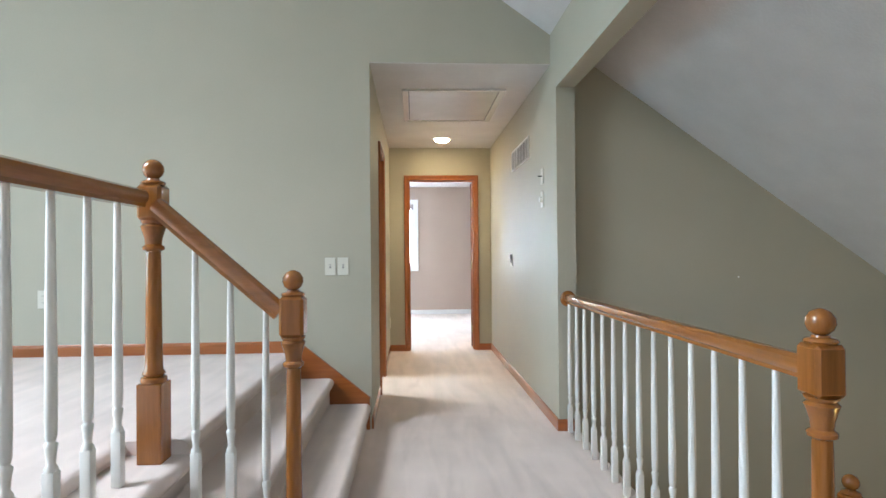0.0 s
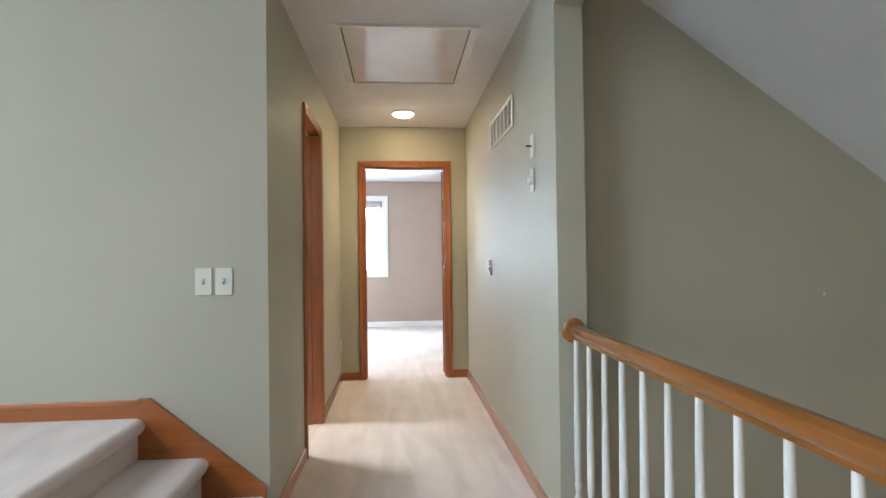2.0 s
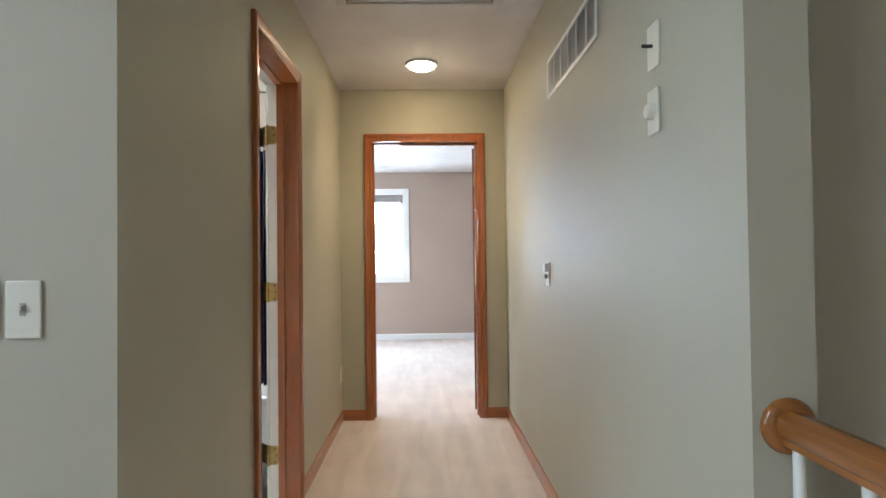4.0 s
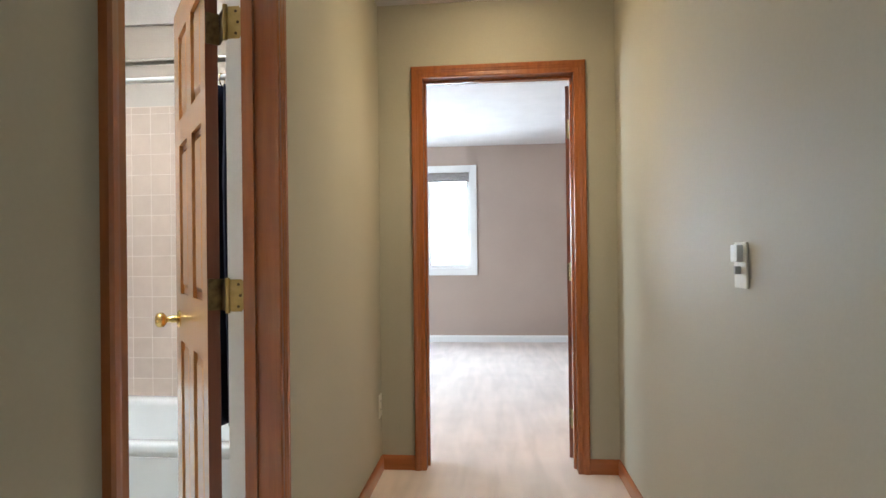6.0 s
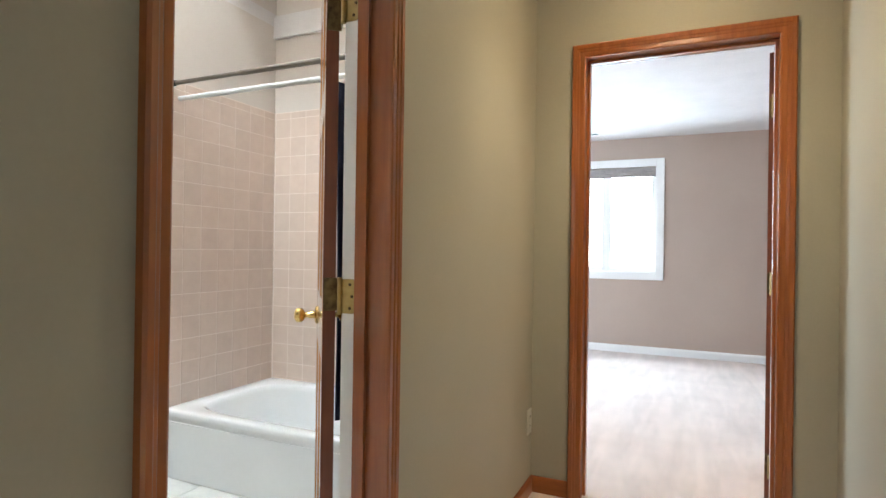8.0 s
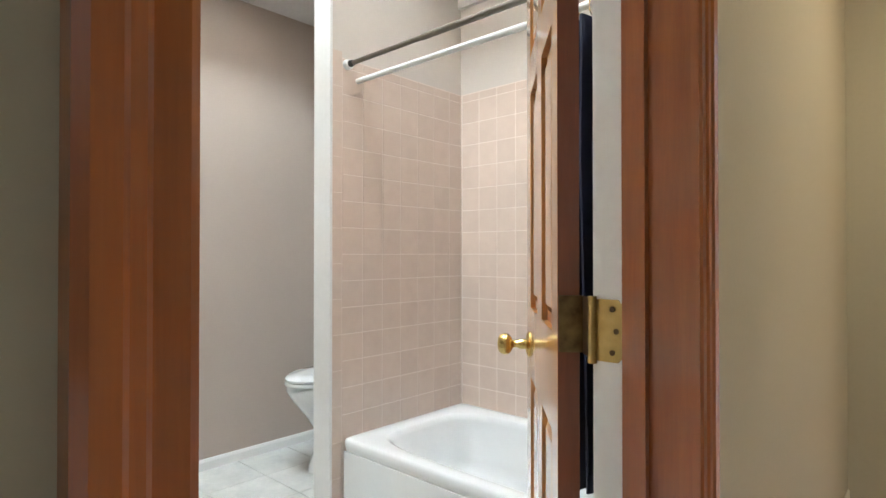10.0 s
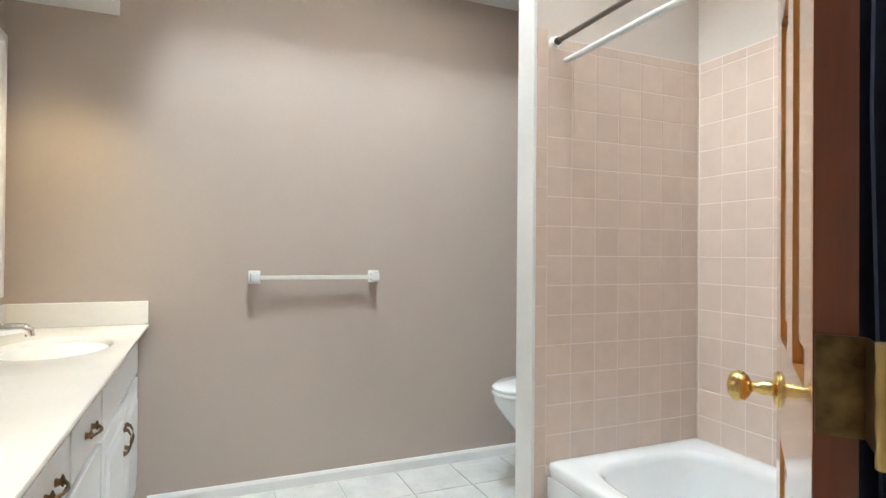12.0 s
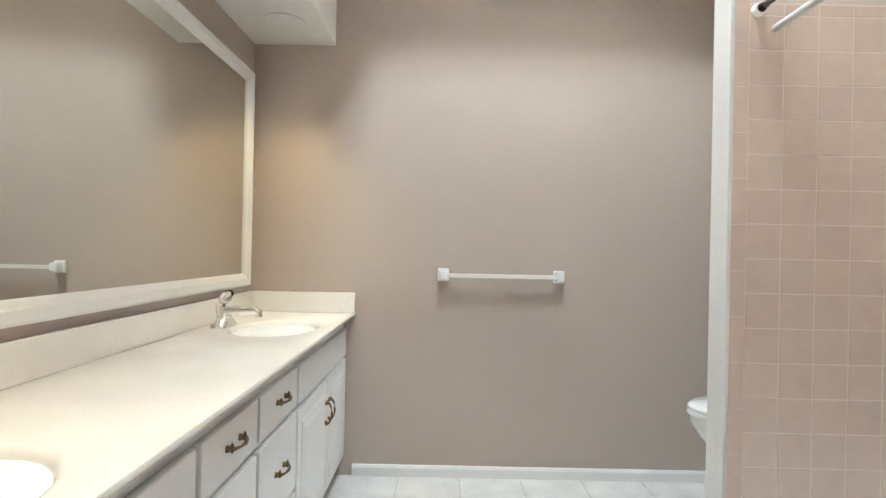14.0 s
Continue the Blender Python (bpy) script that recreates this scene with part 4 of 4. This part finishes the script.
def sink_section(bm, sx, x0, x1):
    sy, srx, sry = 0.635, 0.235, 0.165
    count = 64
    rim = []
    corner = [math.atan2(y - sy, x - sx) for x, y in ((x1, CY1), (x0, CY1), (x0, CY0), (x1, CY0))]
    angles = sorted([2 * math.pi * k / count - math.pi + 0.01 for k in range(count)] + corner)
    for a in angles:
        c, q = math.cos(a), math.sin(a)
        r = min(((x1 if c > 0 else x0) - sx) / c if abs(c) > 1e-6 else 9, ((CY1 if q > 0 else CY0) - sy) / q if abs(q) > 1e-6 else 9)
        rim.append((sx + r * c, sy + r * q, topz))
    rows = [rim]
    for f, dz in ((1.06, 0.0), (1.0, 0.003), (0.965, 0.012), (0.92, 0.035), (0.83, 0.075), (0.66, 0.11), (0.40, 0.13), (0.12, 0.136)):
        rows.append([(sx + srx * f * math.cos(a), sy + sry * f * math.sin(a), topz - dz) for a in angles])
    loft(bm, rows, caps=False)


for s in SINKS:
    sink_section(bm, *s)
bm.faces.new([bm.verts.new(p) for p in ((-1.60, CY0, topz), (-1.0, CY0, topz), (-1.0, CY1, topz), (-1.60, CY1, topz))])
prism(bm, [(CY1 - 0.004, topz - 0.018), (CY1, topz - 0.015), (CY1 + 0.003, topz - 0.006), (CY1, topz - 0.0005), (CY1 - 0.03, topz - 0.0008), (CY1 - 0.03, topz - 0.018)], "x", BATH_W_X + 0.002, BATH_E - 0.007)
part("basin_top", bm, MARBLE, top, "", 50)
part("backsplash", boxes((BATH_W_X + 0.002, BATH_E - 0.007, CY0, CY0 + 0.020, topz + 0.0005, 0.918), bevel=0.004), MARBLE, top, "cream backsplash")
part("side_splash", boxes((BATH_W_X + 0.002, BATH_W_X + 0.022, CY0 + 0.021, CY1, topz + 0.0005, 0.918), bevel=0.004), MARBLE, top, "cream side splash")
for sx, *_ in SINKS:
    part("drain", lathe(bmesh.new(), [(0.020, 0), (0.022, 0.003), (0.014, 0.004), (0.012, 0.001)], Matrix.Translation((sx, 0.635, topz - 0.137)), 16), CHROME, top, "chrome drain")

fau = thing("faucet", "chrome basin faucet with a clear acrylic lever", "faucet", (-2.10, 0.427, topz))
part("base", loft(bmesh.new(), [oval(-2.10, 0.427, 0.082, 0.030, topz + 0.001, 5, 32), oval(-2.10, 0.427, 0.080, 0.028, topz + 0.010, 5, 32), oval(-2.10, 0.427, 0.068, 0.025, topz + 0.018, 4, 32), oval(-2.10, 0.427, 0.036, 0.023, topz + 0.034, 3, 32), oval(-2.10, 0.427, 0.026, 0.021, topz + 0.046, 2, 32), oval(-2.10, 0.427, 0.024, 0.021, topz + 0.074, 2, 32), oval(-2.10, 0.427, 0.019, 0.017, topz + 0.080, 2, 32)]), CHROME, fau, "", 50)
part("spout", tube(bmesh.new(), [(-2.10, 0.434, topz + 0.056), (-2.10, 0.472, topz + 0.062), (-2.10, 0.522, topz + 0.066), (-2.10, 0.552, topz + 0.066), (-2.10, 0.566, topz + 0.058), (-2.10, 0.568, topz + 0.040)], [0.025, 0.022, 0.018, 0.016, 0.015, 0.014], 14), CHROME, fau, "", 60)
part("lever", tube(bmesh.new(), [(-2.10, 0.427, topz + 0.081), (-2.10, 0.425, topz + 0.095), (-2.10, 0.430, topz + 0.112), (-2.10, 0.442, topz + 0.130), (-2.10, 0.458, topz + 0.140)], [0.012, 0.020, 0.023, 0.020, 0.010], 12), ACRYLIC, fau, "clear acrylic lever", 60)
part("lift_rod", tube(bmesh.new(), [(-2.10, 0.402, topz + 0.01), (-2.10, 0.392, topz + 0.085), (-2.10, 0.391, topz + 0.092)], [0.002, 0.002, 0.005], 8), CHROME, fau)

mir = thing("wall_mirror", "large white-framed mirror over the vanity", "mirror", (-1.45, BATH_S, 0.93))
MX0, MX1, MZ0, MZ1, MW = -2.590, -0.30, 0.950, 1.992, 0.060
part("glass", boxes((MX0 + 0.05, MX1 - 0.05, BATH_S + 0.008, BATH_S + 0.012, MZ0 + 0.05, MZ1 - 0.05)), MIRROR, mir, "silvered mirror glass")
FR = [(0, 0.001), (0, 0.026), (0.008, 0.031), (0.036, 0.031), (0.042, 0.024), (0.052, 0.020), (MW, 0.013), (MW, 0.001)]
cs = [(MX0, MZ0, 1, 1), (MX1, MZ0, -1, 1), (MX1, MZ1, -1, -1), (MX0, MZ1, 1, -1)]
for k in range(4):
    ends = [[(x + sx * u, BATH_S + v, z + sz * u) for u, v in FR] for x, z, sx, sz in (cs[k], cs[(k + 1) % 4])]
    part("frame", loft(bmesh.new(), ends), WHITE, mir)

for lx in (-2.36, -0.62):
    can = thing("soffit_light_fitting", "round recessed light in the white soffit, switched on", "recessed light", (lx, 0.57, SOF_Z), "soffit lights")
    part("ring", lathe(bmesh.new(), [(0.070, -0.0005), (0.092, -0.0005), (0.090, -0.006), (0.072, -0.005)], Matrix.Translation((lx, 0.57, SOF_Z)), 28), WHITE, can, "", 40)
    part("lens", lathe(bmesh.new(), [(0.070, -0.0008), (0.06, -0.0025), (0.004, -0.003)], Matrix.Translation((lx, 0.57, SOF_Z)), 24), CANGLOW, can, "glowing lens", 60)
# ---- bedroom ----
win = thing("window_1", "white double casement window with a raised grey shade", "window", (-0.34, BED_N, WZ0), kind="structure")
for r in ((WX0 - 0.09, WX0, WZ0 - 0.085, WZ1 + 0.09), (WX1, WX1 + 0.085, WZ0 - 0.085, WZ1 + 0.09), (WX0, WX1, WZ1, WZ1 + 0.09), (WX0, WX1, WZ0 - 0.085, WZ0)):
    part("casing", boxes((r[0], r[1], BED_N - 0.018, BED_N - 0.0005, r[2], r[3]), bevel=0.004), WHITE, win)
mid = (WX0 + WX1) / 2
for a, b in ((WX0, mid), (mid, WX1)):
    for r in ((a, a + 0.05, WZ0, WZ1), (b - 0.05, b, WZ0, WZ1), (a + 0.05, b - 0.05, WZ0, WZ0 + 0.05), (a + 0.05, b - 0.05, WZ1 - 0.05, WZ1)):
        part("sash", boxes((r[0], r[1], BED_N + 0.06, BED_N + 0.10, r[2], r[3]), bevel=0.004), WHITE, win)
    pane = part("pane", boxes((a + 0.05, b - 0.05, BED_N + 0.078, BED_N + 0.082, WZ0 + 0.05, WZ1 - 0.05)), GLASS, win)
    pane.visible_shadow = False
part("jamb_lining", boxes((WX1 - 0.006, WX1 - 0.0005, BED_N, BED_N + 0.06, WZ0, WZ1), (WX0 + 0.0005, WX0 + 0.006, BED_N, BED_N + 0.06, WZ0, WZ1), (WX0, WX1, BED_N, BED_N + 0.06, WZ0 + 0.0005, WZ0 + 0.006)), WHITE, win)
part("crank", boxes((0.02, 0.13, BED_N + 0.035, BED_N + 0.058, WZ0 + 0.008, WZ0 + 0.024), bevel=0.005), WHITE, win, "white window crank")
shade = thing("window_shade", "grey pleated shade raised to the top of the window", "window shade", (mid, BED_N + 0.03, WZ1 - 0.1))
for k in range(5):
    part("pleat", boxes((WX0 + 0.01, WX1 - 0.01, BED_N + 0.012, BED_N + 0.050, WZ1 - 0.022 * (k + 1), WZ1 - 0.022 * k - 0.003), bevel=0.004), SHADE, shade)

cf = thing("ceiling_fan", "ceiling fan with blue-grey blades in the bedroom", "ceiling fan", (-0.78, 5.55, 2.46))
HX, HY = -0.78, 5.55
part("canopy", lathe(bmesh.new(), [(0.07, 2.4615), (0.068, 2.44), (0.03, 2.40), (0.012, 2.395)], Matrix.Translation((HX, HY, 0)), 20), WHITE, cf, "", 50)
part("rod", tube(bmesh.new(), [(HX, HY, 2.40), (HX, HY, 2.30)], 0.012), WHITE, cf)
part("motor", lathe(bmesh.new(), [(0.03, 2.31), (0.09, 2.295), (0.11, 2.25), (0.10, 2.20), (0.05, 2.18), (0.01, 2.178)], Matrix.Translation((HX, HY, 0)), 24), WHITE, cf, "", 50)
for k in range(5):
    m = pose(HX, HY, 2.225, 0, 0, 72 * k + 2) @ pose(0, 0, 0, 12)
    b = part("blade", boxes((0.17, 0.66, -0.065, 0.065, -0.004, 0.004), bevel=0.0035, m=m), TEAL, cf, "blue-grey fan blade")
    part("bracket", boxes((0.08, 0.20, -0.02, 0.02, -0.009, -0.0045), m=m), WHITE, b)

# ---- tiles ----
PITCH, LINE = 0.117, 1.135


def tile_mesh(name, w, h, material, proud=0.0010, edge=0.0008):
    """A tile in its own x and z, facing -y, with eased edges."""
    bm = bmesh.new()
    loft(bm, [[(g, y, g), (w - g, y, g), (w - g, y, h - g), (g, y, h - g)] for g, y in ((0, 0), (0, -proud + 0.0005), (edge, -proud))])
    return finish(bm, name, material)


wing_back = structure("wall_tile_wing", boxes((WING_X1 - 0.008, WING_X1 - 0.003, WING_Y + 0.012, BATH_N, 0.0, 1.995)), GROUT, "pale grout behind the pink tiles at the foot of the tub")
north_back = structure("wall_tile_north", boxes((WING_X1, BATH_E - 0.006, BATH_N - 0.005, BATH_N - 0.0005, 0.30, 1.995)), GROUT, "pale grout behind the pink tiles over the tub")
whole_tile = tile_mesh("tile", PITCH - 0.0042, PITCH - 0.0042, TILE)
cap_tile = tile_mesh("cap_tile", PITCH - 0.0042, 0.036, TILE)
edge_tile = tile_mesh("edge_tile", 0.049, 0.152, TILE)
zs = [LINE + PITCH * k for k in range(-7, 7)]
cache = {}


def sized(w, h):
    key = (round(w, 3), round(h, 3))
    if key not in cache:
        cache[key] = tile_mesh("tile", w, h, TILE)
    return cache[key]


def lay(parent, mesh, m):
    ob = part("tile", mesh, None, parent)
    ob.matrix_basis = m


y = 2.324
while y < BATH_N - 0.03:
    w = min(PITCH, BATH_N - 0.006 - y) - 0.0042
    for z in zs:
        lay(wing_back, whole_tile if w > 0.112 else sized(w, PITCH - 0.0042), pose(WING_X1 - 0.003, y, z, 0, 0, 90))
    lay(wing_back, cap_tile if w > 0.112 else sized(w, 0.036), pose(WING_X1 - 0.003, y, zs[-1] + PITCH, 0, 0, 90))
    y += PITCH
for k in range(13):
    lay(wing_back, edge_tile, pose(WING_X1 - 0.003, 2.272, 0.008 + 0.155 * k, 0, 0, 90))
x = WING_X1 + 0.008
while x < BATH_E - 0.04:
    w = min(PITCH, BATH_E - 0.008 - x) - 0.0042
    for z in zs:
        lay(north_back, whole_tile if w > 0.112 else sized(w, PITCH - 0.0042), pose(x, BATH_N - 0.005, z))
    lay(north_back, cap_tile if w > 0.112 else sized(w, 0.036), pose(x, BATH_N - 0.005, zs[-1] + PITCH))
    x += PITCH
floor_bath = bpy.data.objects["floor_bath"]
FT = 0.305
bm = bmesh.new()
loft(bm, [[(g, g, z), (FT - 0.004 - g, g, z), (FT - 0.004 - g, FT - 0.004 - g, z), (g, FT - 0.004 - g, z)] for g, z in ((0, -0.004), (0, -0.0015), (0.002, 0.0))])
slab = finish(bm, "floor_tile", VINYL)
for i in range(8):
    for j in range(7):
        x, y = -2.66 + FT * i, 0.80 + FT * j
        if x + FT < -0.1:
            ob = part("floor_tile", slab, None, floor_bath)
            ob.location = (x, y, 0)
